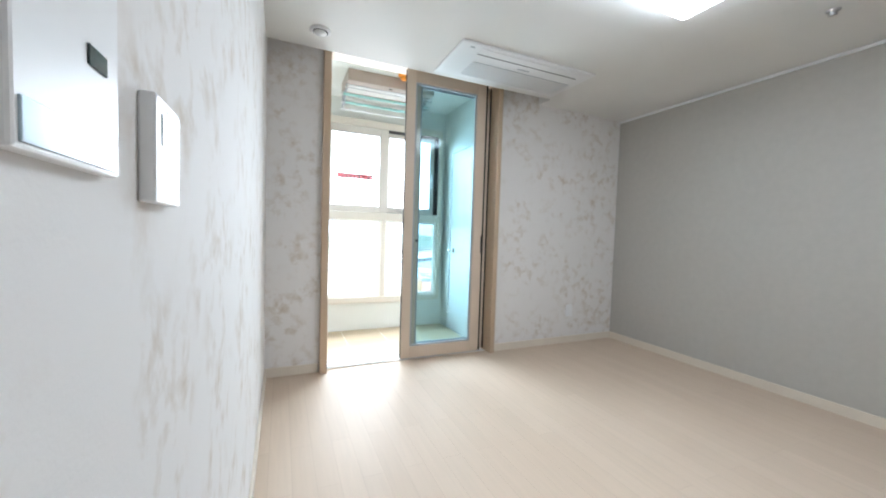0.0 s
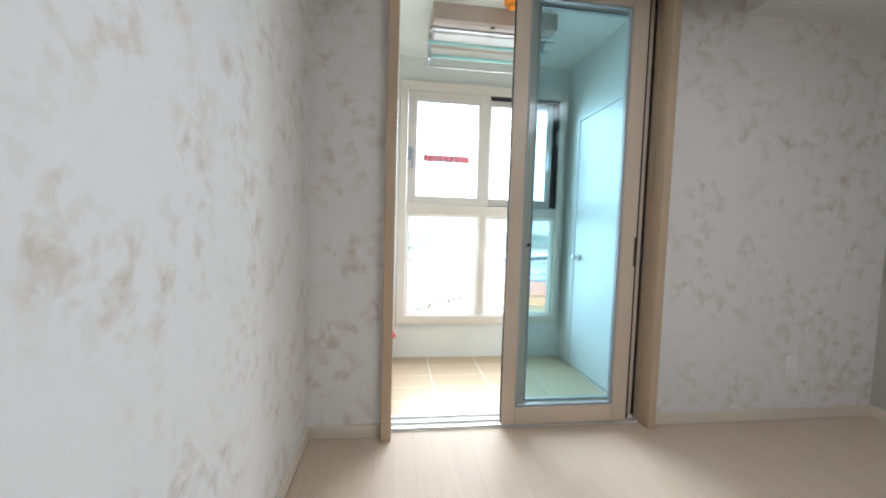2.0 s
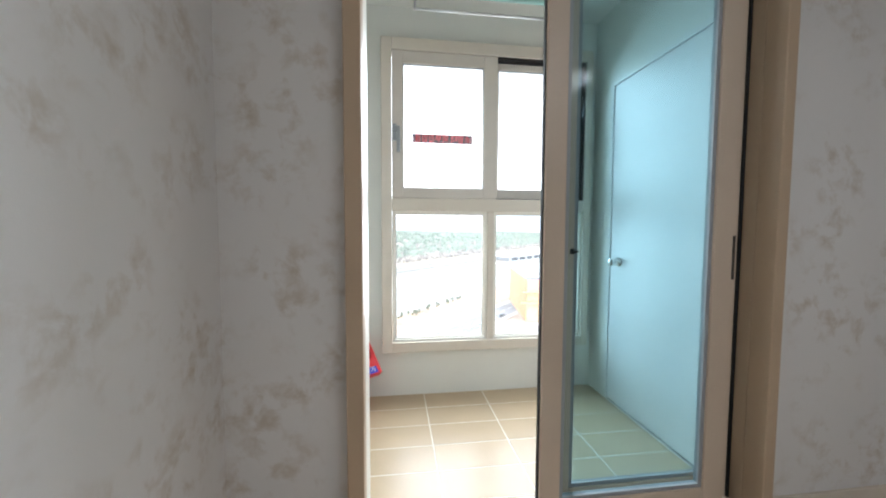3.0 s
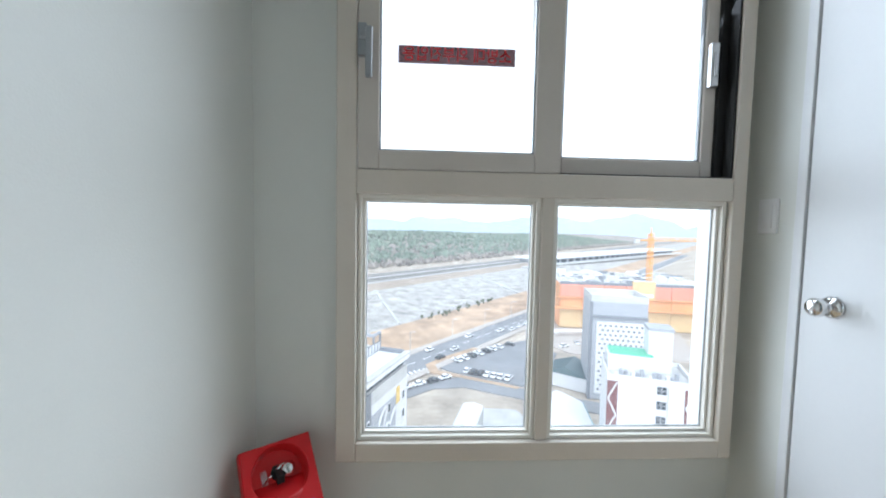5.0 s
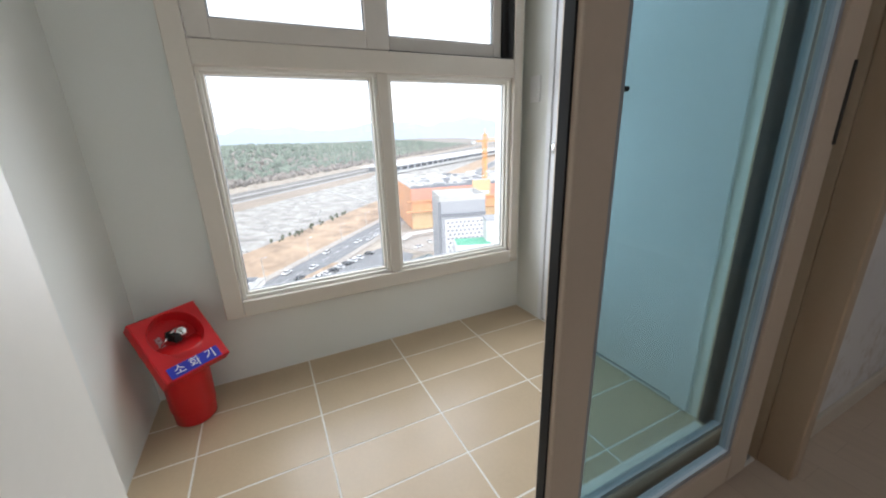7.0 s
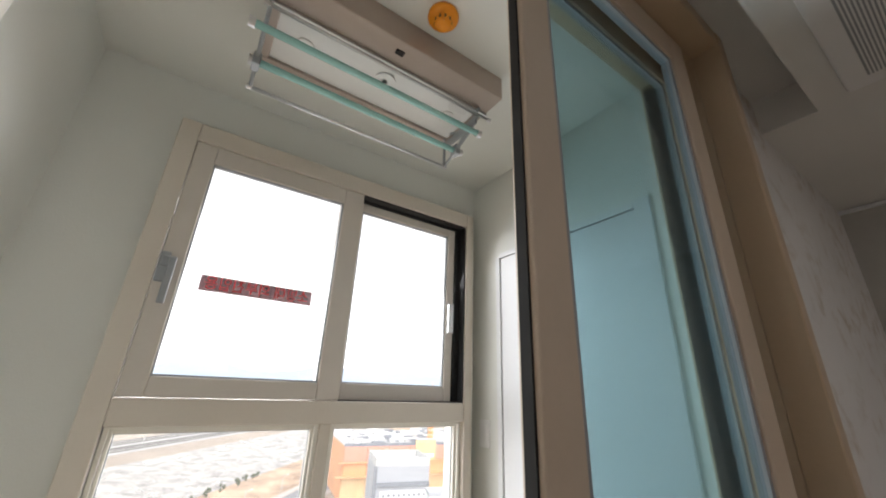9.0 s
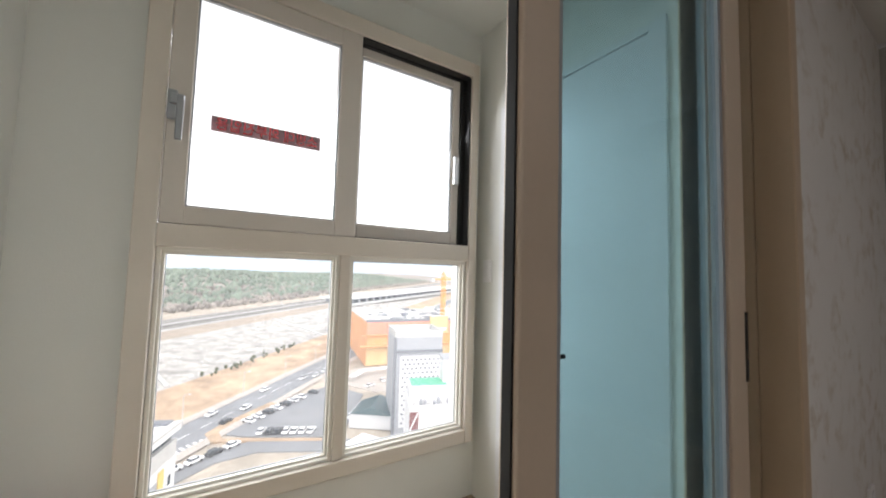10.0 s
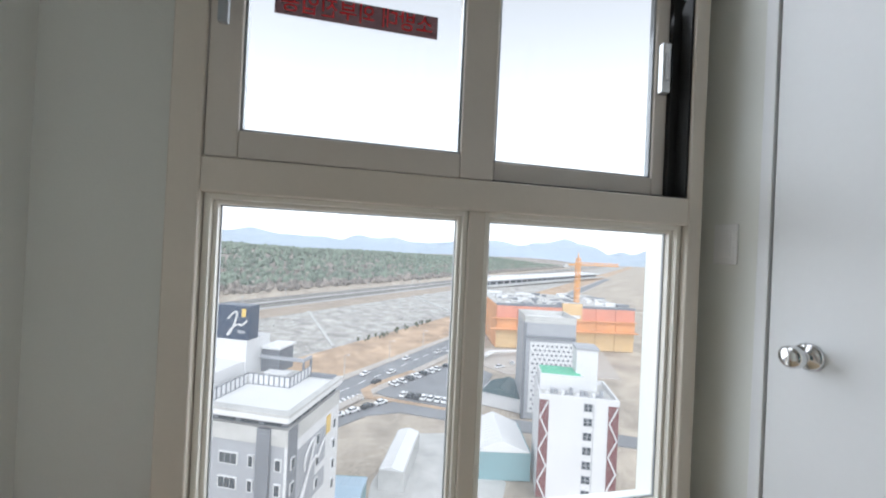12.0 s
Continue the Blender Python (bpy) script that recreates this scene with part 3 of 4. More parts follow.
def grille(x, y, r, slots):
    bm = bmesh.new()
    bm_lathe(bm, [(r * 0.86, 0.004), (r, 0.004), (r, -0.004), (r * 0.86, -0.004)], Matrix.Translation((x, y, 2.416)), 24)
    for k in range(slots):
        a = 2 * math.pi * k / slots
        bm_rod(bm, (x + 0.25 * r * math.cos(a), y + 0.25 * r * math.sin(a), 2.415), (x + 0.9 * r * math.cos(a), y + 0.9 * r * math.sin(a), 2.415), 0.0022, 6)
    bm_lathe(bm, [(0, -0.004), (r * 0.28, -0.004), (r * 0.28, 0.004), (0, 0.004)], Matrix.Translation((x, y, 2.416)), 16)
    part("fan_grille", bm, M["rack_white"], rack, "round fan grille")
    bm = bmesh.new()
    bm_lathe(bm, [(0, 0), (r * 0.88, 0), (r * 0.88, 0.003), (0, 0.003)], Matrix.Translation((x, y, 2.4165 - 0.002)), 24)
    part("fan_recess", bm, M["dark"], rack, "dark fan opening")


grille(1.075, 3.835, 0.040, 22)
grille(0.787, 3.86, 0.032, 5)
grille(1.37, 3.85, 0.026, 5)
for y, z, r, m_, x0, x1 in ((3.775, 2.325, 0.012, "tube", 0.635, 1.475), (3.880, 2.285, 0.012, "tube", 0.655, 1.455), (3.965, 2.250, 0.0065, "alu", 0.665, 1.435), (3.73, 2.372, 0.006, "alu", 0.66, 1.49)):
    bm = bmesh.new()
    bm_rod(bm, (x0, y, z), (x1, y, z), r, 14)
    smooth(part("rod", bm, M[m_], rack, "teal rod" if m_ == "tube" else "thin metal rod"))
    for xa, xb in ((x1 - 0.004, x1 + 0.014), (x0 - 0.014, x0 + 0.004)):
        part("end_cap", bm_rod(bmesh.new(), (xa, y, z), (xb, y, z), r * 1.3, 12), M["alu"], rack, "metal end cap")
for x in (0.663, 1.44):
    bm = bmesh.new()
    for a, b in (((x, 3.72, 2.40), (x, 3.880, 2.285)), ((x, 3.92, 2.40), (x, 3.775, 2.325)), ((x, 3.775, 2.325), (x, 3.965, 2.250)), ((x, 3.965, 2.250), (x, 3.97, 2.40)), ((x, 3.73, 2.372), (x, 3.775, 2.325))):
        bm_rod(bm, a, b, 0.006, 8)
    bm_box(bm, (x - 0.005, 3.74, 2.335), (x + 0.005, 3.95, 2.375), 0.003)
    bm_box(bm, (x - 0.012, 3.86, 2.262), (x + 0.012, 3.90, 2.31), 0.004)
    part("scissor_arm", bm, M["greyplastic"], rack, "grey folding arms")

# ---- heat detector ----
det = thing("heat_detector", (1.148, 3.553, HB), "orange round fire detector on the balcony ceiling", "detector")
bm = bmesh.new()
bm_lathe(bm, [(0, 0), (0.05, 0), (0.052, -0.012), (0.046, -0.02), (0.03, -0.022), (0.028, -0.042), (0.02, -0.05), (0, -0.052)], seg=28)
smooth(part("body", bm, M["orange"], det))
for k in range(10):
    a = 2 * math.pi * k / 10
    boxes("slot", [((0.0265, -0.003, -0.038), (0.0295, 0.003, -0.026))], M["dark"], det).matrix_local = Matrix.Rotation(a, 4, "Z")
bm = bmesh.new()
bm_rod(bm, (-0.012, -0.022, -0.03), (-0.014, -0.026, -0.062), 0.003, 8)
part("pin", bm, M["orange"], det)

# ---- wall panel and thermostat on the side wall ----
pad = thing("wall_control_panel", None, "white wall panel with a small dark display and pale blue strip", "wall panel")
boxes("body", [((XL, 0.459, 1.106), (XL + 0.009, 0.563, 1.262))], M["white"], pad, bevel=0.002)
boxes("strip", [((XL + 0.0088, 0.463, 1.109), (XL + 0.0102, 0.555, 1.128))], M["bluegrey"], pad, "pale blue strip", 0.0005)
boxes("display", [((XL + 0.0088, 0.521, 1.163), (XL + 0.0102, 0.543, 1.174))], M["screen"], pad, "small dark display", 0.0004)
ths = thing("thermostat", None, "white room thermostat with a dark screen and keys", "thermostat")
boxes("body", [((XL, 0.626, 1.095), (XL + 0.012, 0.702, 1.184))], M["white"], ths, bevel=0.002)
boxes("screen", [((XL + 0.0118, 0.642, 1.144), (XL + 0.0130, 0.692, 1.171))], M["screen"], ths, "dark screen", 0.0004)
for y, z in ((0.646, 1.116), (0.674, 1.116), (0.644, 1.131), (0.661, 1.132), (0.678, 1.131)):
    boxes("key", [((XL + 0.0118, y, z - 0.0018), (XL + 0.0125, y + 0.007, z + 0.0018))], M["bluegrey"], ths, "grey key mark")
boxes("mark", [((XL + 0.0118, 0.656, 1.1745), (XL + 0.0125, 0.684, 1.177))], M["greyplastic"], ths)
boxes("mark", [((XL + 0.0118, 0.656, 1.1005), (XL + 0.0125, 0.684, 1.102))], M["bluegrey"], ths)

# ---- wall outlet ----
outlet = thing("wall_outlet", None, "white double wall socket above the baseboard", "outlet")
boxes("plate", [((2.770, YF - 0.009, 0.268), (2.852, YF, 0.388))], M["white"], outlet, bevel=0.003)
for z in (0.300, 0.356):
    bm = bmesh.new()
    bm_lathe(bm, [(0.015, 0), (0.019, 0), (0.019, 0.003), (0.015, 0.003)], pose(2.811, YF - 0.009, z, 90, 0, 0), 20)
    part("socket_ring", bm, M["white"], outlet)
    for dx in (-0.006, 0.006):
        bm = bmesh.new()
        bm_rod(bm, (2.811 + dx, YF - 0.0098, z), (2.811 + dx, YF - 0.004, z), 0.0026, 8)
        part("pin_hole", bm, M["dark"], outlet)

# ---- ceiling things of the room ----
ac = thing("ceiling_air_conditioner", None, "white flat cassette air conditioner set in the ceiling", "air conditioner")
boxes("panel", [((1.17, 2.37, H - 0.016), (2.28, 2.865, H))], M["white"], ac, bevel=0.007)
boxes("flap", [((1.33, 2.405, H - 0.020), (2.19, 2.475, H - 0.0155))], M["white"], ac, "closed air flap", 0.002)
boxes("slot", [((1.33, 2.477, H - 0.0175), (2.19, 2.488, H - 0.0155))], M["black"], ac, "dark outlet slot")
for k in range(26):
    y = 2.595 + k * 0.0083
    boxes("louvre", [((1.36, y, H - 0.0205), (2.22, y + 0.0042, H - 0.0155))], M["white"], ac)
boxes("grille_back", [((1.36, 2.592, H - 0.0172), (2.22, 2.812, H - 0.0155))], M["greyplastic"], ac, "grey intake behind the louvres")
boxes("mark", [((1.70, 2.54, H - 0.0175), (1.80, 2.552, H - 0.0155))], M["greyplastic"], ac)
boxes("indicator", [((1.245, 2.41, H - 0.0175), (1.275, 2.422, H - 0.0155))], M["greyplastic"], ac)

lamp = thing("ceiling_light", None, "square white flush ceiling light, switched on", "ceiling light")
boxes("base", [((1.32, 0.80, H - 0.02), (2.055, 1.56, H))], M["white"], lamp, bevel=0.004)
boxes("diffuser", [((1.28, 0.76, H - 0.06), (2.095, 1.60, H - 0.02))], M["lamp"], lamp, "glowing white diffuser", 0.025)
vent = thing("ceiling_vent", (0.344, 2.70, H), "round white supply vent in the ceiling", "vent")
bm = bmesh.new()
bm_lathe(bm, [(0.0, 0), (0.062, 0), (0.064, -0.006), (0.050, -0.014), (0.045, -0.010), (0.045, -0.002)], seg=28)
smooth(part("ring", bm, M["white"], vent))
bm = bmesh.new()
bm_lathe(bm, [(0, -0.024), (0.036, -0.020), (0.040, -0.014), (0.0, -0.012)], seg=28)
smooth(part("disc", bm, M["white"], vent))
bm = bmesh.new()
bm_lathe(bm, [(0, -0.0105), (0.045, -0.0105), (0.045, -0.004), (0, -0.004)], seg=28)
part("throat", bm, M["dark"], vent)
spr = thing("sprinkler", (2.762, 1.25, H), "small chrome sprinkler head in the ceiling", "sprinkler")
bm = bmesh.new()
bm_lathe(bm, [(0, 0), (0.030, 0), (0.030, -0.004), (0.014, -0.008), (0.012, -0.022), (0.018, -0.024), (0.0, -0.026)], seg=20)
smooth(part("head", bm, M["alu"], spr))

# ---- outdoors, seen from a high floor ----
GZ = -50.0
# ground, pine and net base colours are paled to carry distance haze
O = dict(
    earth=mat("dry_winter_ground", (0.37, 0.32, 0.26), 0.95, vary=0.5, scale=0.09, fine=0.9, bump=0),
    asphalt=mat("asphalt", (0.21, 0.215, 0.225), 0.9, vary=0.2, scale=0.1, fine=3, bump=0),
    paving=mat("pale_paving", (0.42, 0.38, 0.34), 0.9, vary=0.12, scale=0.2, fine=2, bump=0),
    orange_grass=mat("russet_dry_grass", (0.40, 0.285, 0.19), 0.95, vary=0.55, scale=0.09, fine=0.9, bump=0),
    rock=mat("gravel_slope", (0.35, 0.335, 0.31), 0.95, vary=0.6, scale=0.13, fine=0.9, bump=0),
    brown=mat("brown_bank", (0.32, 0.265, 0.21), 0.95, vary=0.2, scale=0.03, fine=0.6, bump=0),
    ballast=mat("track_ballast", (0.38, 0.36, 0.33), 0.95, vary=0.15, scale=0.05, fine=0.8, bump=0),
    rail=mat("dark_track", (0.10, 0.09, 0.085), 0.7, vary=0.1, bump=0),
    concrete=mat("pale_concrete", (0.46, 0.455, 0.44), 0.85, vary=0.25, scale=0.2, fine=2, bump=0),
    pine=mat("pine_foliage", (0.15, 0.185, 0.14), 0.9, vary=0.25, scale=0.02, fine=0.4, bump=0),
    bare=mat("bare_branches", (0.22, 0.195, 0.17), 0.95, vary=0.3, scale=0.05, fine=0.5, bump=0),
    # blue-grey of distance haze put into the base colour
    hill=mat("haze_tinted_hill", (0.35, 0.41, 0.475), 1.0, vary=0.08, scale=0.002, fine=0.02, bump=0),
    whitewall=mat("white_render", (0.62, 0.62, 0.625), 0.7, vary=0.06, scale=0.2, fine=2, bump=0),
    greywall=mat("slate_grey_cladding", (0.17, 0.18, 0.20), 0.6, vary=0.1, scale=0.2, fine=2, bump=0),
    midgrey=mat("mid_grey_cladding", (0.33, 0.34, 0.36), 0.6, vary=0.08, scale=0.2, fine=2, bump=0),
    roofwhite=mat("white_roof_sheet", (0.67, 0.67, 0.67), 0.5, vary=0.06, scale=0.2, fine=2, bump=0),
    tealroof=mat("dark_teal_roof", (0.09, 0.14, 0.15), 0.55, vary=0.1, scale=0.3, fine=2, bump=0),
    tealwall=mat("teal_wall", (0.20, 0.32, 0.34), 0.6, vary=0.1, scale=0.3, bump=0),
    blueroof=mat("pale_blue_roof", (0.36, 0.48, 0.58), 0.5, vary=0.08, scale=0.2, fine=2, bump=0),
    window=mat("dark_window_glass", (0.05, 0.06, 0.07), 0.15, vary=0.1, bump=0),
    maroon=mat("maroon_cladding", (0.16, 0.06, 0.06), 0.6, vary=0.1, scale=0.3, bump=0),
    green=mat("green_roof_coating", (0.10, 0.42, 0.26), 0.6, vary=0.1, scale=0.3, bump=0),
    net_orange=mat("orange_scaffold_net", (0.62, 0.30, 0.13), 0.8, vary=0.15, scale=0.1, fine=1.5, bump=0),
    net_red=mat("coral_scaffold_net", (0.60, 0.25, 0.17), 0.8, vary=0.15, scale=0.1, fine=1.5, bump=0),
    net_yellow=mat("yellow_scaffold_net", (0.60, 0.42, 0.22), 0.8, vary=0.15, scale=0.1, fine=1.5, bump=0),
    crane=mat("crane_paint", (0.75, 0.33, 0.05), 0.5, bump=0),
    navy=mat("navy_sign_board", (0.03, 0.05, 0.09), 0.4, vary=0.05, bump=0),
    gold=mat("gold_emblem", (0.65, 0.45, 0.12), 0.4, bump=0),
    car_white=mat("white_car_paint", (0.78, 0.78, 0.78), 0.25, vary=0.02, bump=0),
    car_dark=mat("dark_car_paint", (0.03, 0.032, 0.035), 0.25, vary=0.02, bump=0),
    shrub=mat("shrub_leaves", (0.09, 0.10, 0.05), 0.9, vary=0.4, scale=0.5, fine=3, bump=0),
)


def tint_clumps(m, amount):
    """Each loose clump of a mesh a little lighter or darker."""
    n, l = m.node_tree.nodes, m.node_tree.links
    base = n["Principled BSDF"].inputs["Base Color"]
    old = base.links[0].from_socket
    geo, mr, hsv = n.new("ShaderNodeNewGeometry"), n.new("ShaderNodeMapRange"), n.new("ShaderNodeHueSaturation")
    mr.inputs["To Min"].default_value, mr.inputs["To Max"].default_value = 1 - amount, 1 + amount
    l.new(geo.outputs["Random Per Island"], mr.inputs["Value"])
    l.new(mr.outputs["Result"], hsv.inputs["Value"])
    l.new(old, hsv.inputs["Color"])
    l.new(hsv.outputs["Color"], base)


tint_clumps(O["pine"], 0.3)
tint_clumps(O["bare"], 0.35)
tint_clumps(O["shrub"], 0.3)
S0, D, N = Vector((-2.4, 149.4)), Vector((0.665, 0.747)).normalized(), Vector((-0.747, 0.665)).normalized()


def band_point(s, o, z=GZ):
    p = S0 + D * s + N * o
    return Vector((p.x, p.y, z))


def surface(name, rows, material, label, category, kind="structure"):
    """A sheet through rows of points."""
    bm = bmesh.new()
    vr = [[bm.verts.new(p) for p in row] for row in rows]
    for a, b in zip(vr, vr[1:]):
        for k in range(len(a) - 1):
            bm.faces.new((a[k], a[k + 1], b[k + 1], b[k]))
    ob = part(name, bm, material)
    return tagged(ob, label, category, "", kind)


def band(name, o0, z0, o1, z1, material, label, s0=-700, s1=2600, steps=40, rough=0.0):
    cols = 8
    rows = []
    for i in range(steps + 1):
        s = s0 + (s1 - s0) * i / steps
        rows.append([band_point(s, o0 + (o1 - o0) * k / cols, z0 + (z1 - z0) * k / cols + (rough * noise.noise(Vector((s * 0.03, k * 1.3, o0))) if 0 < k < cols else 0)) for k in range(cols + 1)])
    return surface(name, rows, material, label, name)


surface("ground", [[Vector((x, y, GZ - 0.3)) for x in (-4500, -1000, 0, 1000, 4500)] for y in (-4500, -500, 5, 500, 4600)], O["earth"], "dry brown winter ground far below", "ground")
band("road", -13.5, GZ, 0.5, GZ + 0.02, O["asphalt"], "grey asphalt avenue beside the slope", -300, 900)
band("pavement", 0.5, GZ + 0.15, 4.5, GZ + 0.15, O["paving"], "pale roadside pavement with a kerb", -300, 900)
band("pavement_near", -17, GZ + 0.15, -13.5, GZ + 0.15, O["paving"], "tan roadside pavement beside the car park", -40, 600)
band("grass_bank", 4.5, GZ + 0.1, 34, GZ + 1.0, O["orange_grass"], "russet dry grass strip along the road", rough=0.6)
band("rock_slope", 34, GZ + 1.0, 104, GZ + 5, O["rock"], "grey rubble embankment below the railway", rough=1.6, steps=160)
band("brown_bank", 104, GZ + 5, 126, GZ + 6, O["brown"], "brown earth bank under the tracks")
band("rail_bed", 126, GZ + 6, 172, GZ + 6.2, O["ballast"], "grey ballast bed of a wide railway")
band("scrub", 172, GZ + 6.2, 226, GZ + 7, O["earth"], "bare scrub between railway and wood", rough=2)
for o in (129, 134, 140, 145, 151, 156, 162, 168):
    t = boxes("railway_track", [((-900, -0.9, 0), (2400, 0.9, 0.35))], O["rail"] if o not in (129, 151) else O["concrete"])
    t.matrix_world = Matrix.Translation(band_point(0, o, GZ + 6.1)) @ Matrix.Rotation(math.atan2(D.y, D.x), 4, "Z")
    tagged(t, "straight railway track on grey ballast", "railway track", "railway tracks")
for i, s in enumerate(range(-160, 640, 50)):
    m_ = thing("catenary_mast", band_point(s, 137 + 22 * (i % 2), GZ + 6), "thin grey overhead line mast by the tracks", "mast", "overhead line masts")
    boxes("post", [((-0.22, -0.22, 0), (0.22, 0.22, 9))], O["concrete"], m_)
    boxes("arm", [((-0.12, -3, 8), (0.12, 3, 8.25))], O["concrete"], m_)
for s, o in ((46, 70), (175, 70)):
    stp = boxes("drain_chute", [((-0.8, -42, -0.4), (0.8, 42, 0.7))], O["concrete"])
    stp.matrix_world = Matrix.Translation(band_point(s, o, GZ + 3.0)) @ Matrix.Rotation(math.atan2(N.y, N.x) - radians(90 + 32), 4, "Z") @ Matrix.Rotation(radians(2.2), 4, "X")
    tagged(stp, "pale concrete drain steps down the slope", "drain")

# wooded hill: rolling sheet and many small crowns
hill_rows = []
def hill_z(s, o):
    k = max(0.0, min(1.0, (o - 220) / 330))
    k = k * k * (3 - 2 * k)
    fade = 1.0 - 0.35 * max(0.0, min(1.0, (s - 350) / 700))
    return GZ + 7 + (34 * fade + 5 * noise.noise(Vector((s * 0.004, o * 0.004, 3)))) * k
for i in range(61):
    s = -900 + 55 * i
    hill_rows.append([band_point(s, o, hill_z(s, o)) for o in (222, 250, 290, 330, 380, 430, 490, 560, 760, 1100)])
surface("wooded_hill", hill_rows, O["bare"], "low hill covered with trees", "hill")


def crowns(name, count, smin, smax, omin, omax, size, material, label, seed):
    rnd = np.random.RandomState(seed)
    bm = bmesh.new()
    bmesh.ops.create_icosphere(bm, subdivisions=1, radius=1)
    base = np.array([v.co[:] for v in bm.verts])
    tris = np.array([[v.index for v in f_.verts] for f_ in bm.faces])
    bm.free()
    vs, fs = [], []
    for k in range(count):
        s, o = rnd.uniform(smin, smax), omin + (omax - omin) * rnd.uniform(0, 1) ** 1.3
        r = size * rnd.uniform(0.6, 1.3)
        p = band_point(s, o, hill_z(s, o) + r * 0.7)
        jit = base * rnd.uniform(0.65, 1.25, (len(base), 1)) * np.array([r, r, r * rnd.uniform(0.9, 1.5)])
        vs.append(jit + np.array(p[:]))
        fs.append(tris + k * len(base))
    me = bpy.data.meshes.new(name)
    me.from_pydata(np.concatenate(vs).tolist(), [], np.concatenate(fs).tolist())
    me.materials.append(material)
    return tagged(new(name, me), label, "trees", "", "stuff")


crowns("pine_wood", 9000, -520, 1500, 236, 640, 3.4, O["pine"], "dense green pine wood on the hill", 3)
crowns("bare_wood", 4200, -520, 1500, 200, 340, 2.6, O["bare"], "leafless winter trees at the wood's edge", 5)

# far mountains, their distance haze painted in as pale blue
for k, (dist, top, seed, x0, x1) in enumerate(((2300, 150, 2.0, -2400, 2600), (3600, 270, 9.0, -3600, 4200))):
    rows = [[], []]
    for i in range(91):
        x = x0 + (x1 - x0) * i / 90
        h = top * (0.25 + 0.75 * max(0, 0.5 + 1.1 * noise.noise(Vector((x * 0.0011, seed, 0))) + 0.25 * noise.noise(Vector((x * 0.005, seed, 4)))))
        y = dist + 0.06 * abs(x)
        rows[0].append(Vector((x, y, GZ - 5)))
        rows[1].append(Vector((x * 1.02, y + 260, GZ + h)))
    surface("backdrop_mountain", rows, O["hill"], "mountain ridge with blue haze painted into its colour", "mountain")

def frame_of(p, q, z):
    """Pose with origin p, x along p to q."""
    a = math.atan2(q[1] - p[1], q[0] - p[0])
    return Matrix.Translation((p[0], p[1], z)) @ Matrix.Rotation(a, 4, "Z")


# station with a long white roof
sta = thing("railway_station", frame_of((160, 485), (560, 807), GZ + 5), "long low railway station with a white roof", "station")
boxes("hall", [((0, 2, 0), (520, 40, 6.5))], O["midgrey"], sta)
boxes("roof", [((-8, -2, 6.5), (530, 46, 7.6))], O["roofwhite"], sta, "white roof sheet", 0.3)
boxes("platform", [((-60, -16, 0), (530, -8, 1.6))], O["concrete"], sta, "pale platform edge")
for k in range(30):
    boxes("skylight", [((4 + 17 * k, 30, 7.6), (14 + 17 * k, 38, 9.6))], O["roofwhite"], sta)
for k in range(26):
    boxes("bay", [((6 + 20 * k, 1.8, 1), (21 + 20 * k, 2.1, 5))], O["window"], sta, "dark glazed bay")

# streets round the car park
def flat(name, pts, z, material, label):
    bm = bmesh.new()
    top = [bm.verts.new((x, y, z)) for x, y in pts]
    f_ = bm.faces.new(top)
    r = bmesh.ops.extrude_face_region(bm, geom=[f_])
    for v in r["geom"]:
        if isinstance(v, bmesh.types.BMVert):
            v.co.z -= 0.5
    return tagged(part(name, bm, material), label, name.split("_")[0], "", "structure")


flat("road_side", [(-20, 108), (-4, 118.5), (6, 125), (16, 126), (34, 116), (60, 104), (90, 90), (88, 84), (58, 97), (30, 110), (14, 118), (4, 117), (-14, 103)], GZ + 0.05, O["asphalt"], "grey side street with a crossing")
flat("pavement_corner", [(5, 137), (6, 131), (12, 128.5), (32, 117.5), (31, 116.3), (11, 126.5), (3, 130), (1.5, 137), (6, 143), (22, 157), (24, 155), (9, 142)], GZ + 0.2, O["orange_grass"], "reddish paved corner round the car park")
flat("road_car_park", [(7, 134), (10.5, 141), (30, 158.5), (48, 168), (56, 150), (40, 122), (33, 118.5), (12.5, 129.2)], GZ + 0.1, O["asphalt"], "dark asphalt car park")
flat("pavement_yard", [(2, 66), (4.5, 84), (11.5, 99), (17, 104), (27, 103), (34, 80), (24, 62)], GZ + 0.1, O["concrete"], "pale concrete yard of a workshop")
flat("ground_site", [(62, 150), (50, 172), (66, 190), (130, 180), (110, 140)], GZ + 0.1, O["paving"], "tan bare building site")
for k in range(9):
    c = flat("road_marking", [(-9 + 1.6 * k, 122.5 + 1.0 * k), (-8.3 + 1.6 * k, 122.9 + 1.0 * k), (-10.3 + 1.6 * k, 126.6 + 1.0 * k), (-11 + 1.6 * k, 126.2 + 1.0 * k)], GZ + 0.12, O["roofwhite"], "white stripe of a zebra crossing")
for o in (-6.5,):
    for k in range(40):
        a, b = band_point(-120 + 9 * k, o, GZ + 0.1), band_point(-116 + 9 * k, o + 0.4, GZ + 0.1)
        ln = boxes("road_marking", [((0, -0.18, 0), (4.5, 0.18, 0.03))], O["roofwhite"])
        ln.matrix_world = Matrix.Translation(a) @ Matrix.Rotation(math.atan2(D.y, D.x), 4, "Z")
        tagged(ln, "white dash along the avenue", "road marking", "lane dashes", "structure")


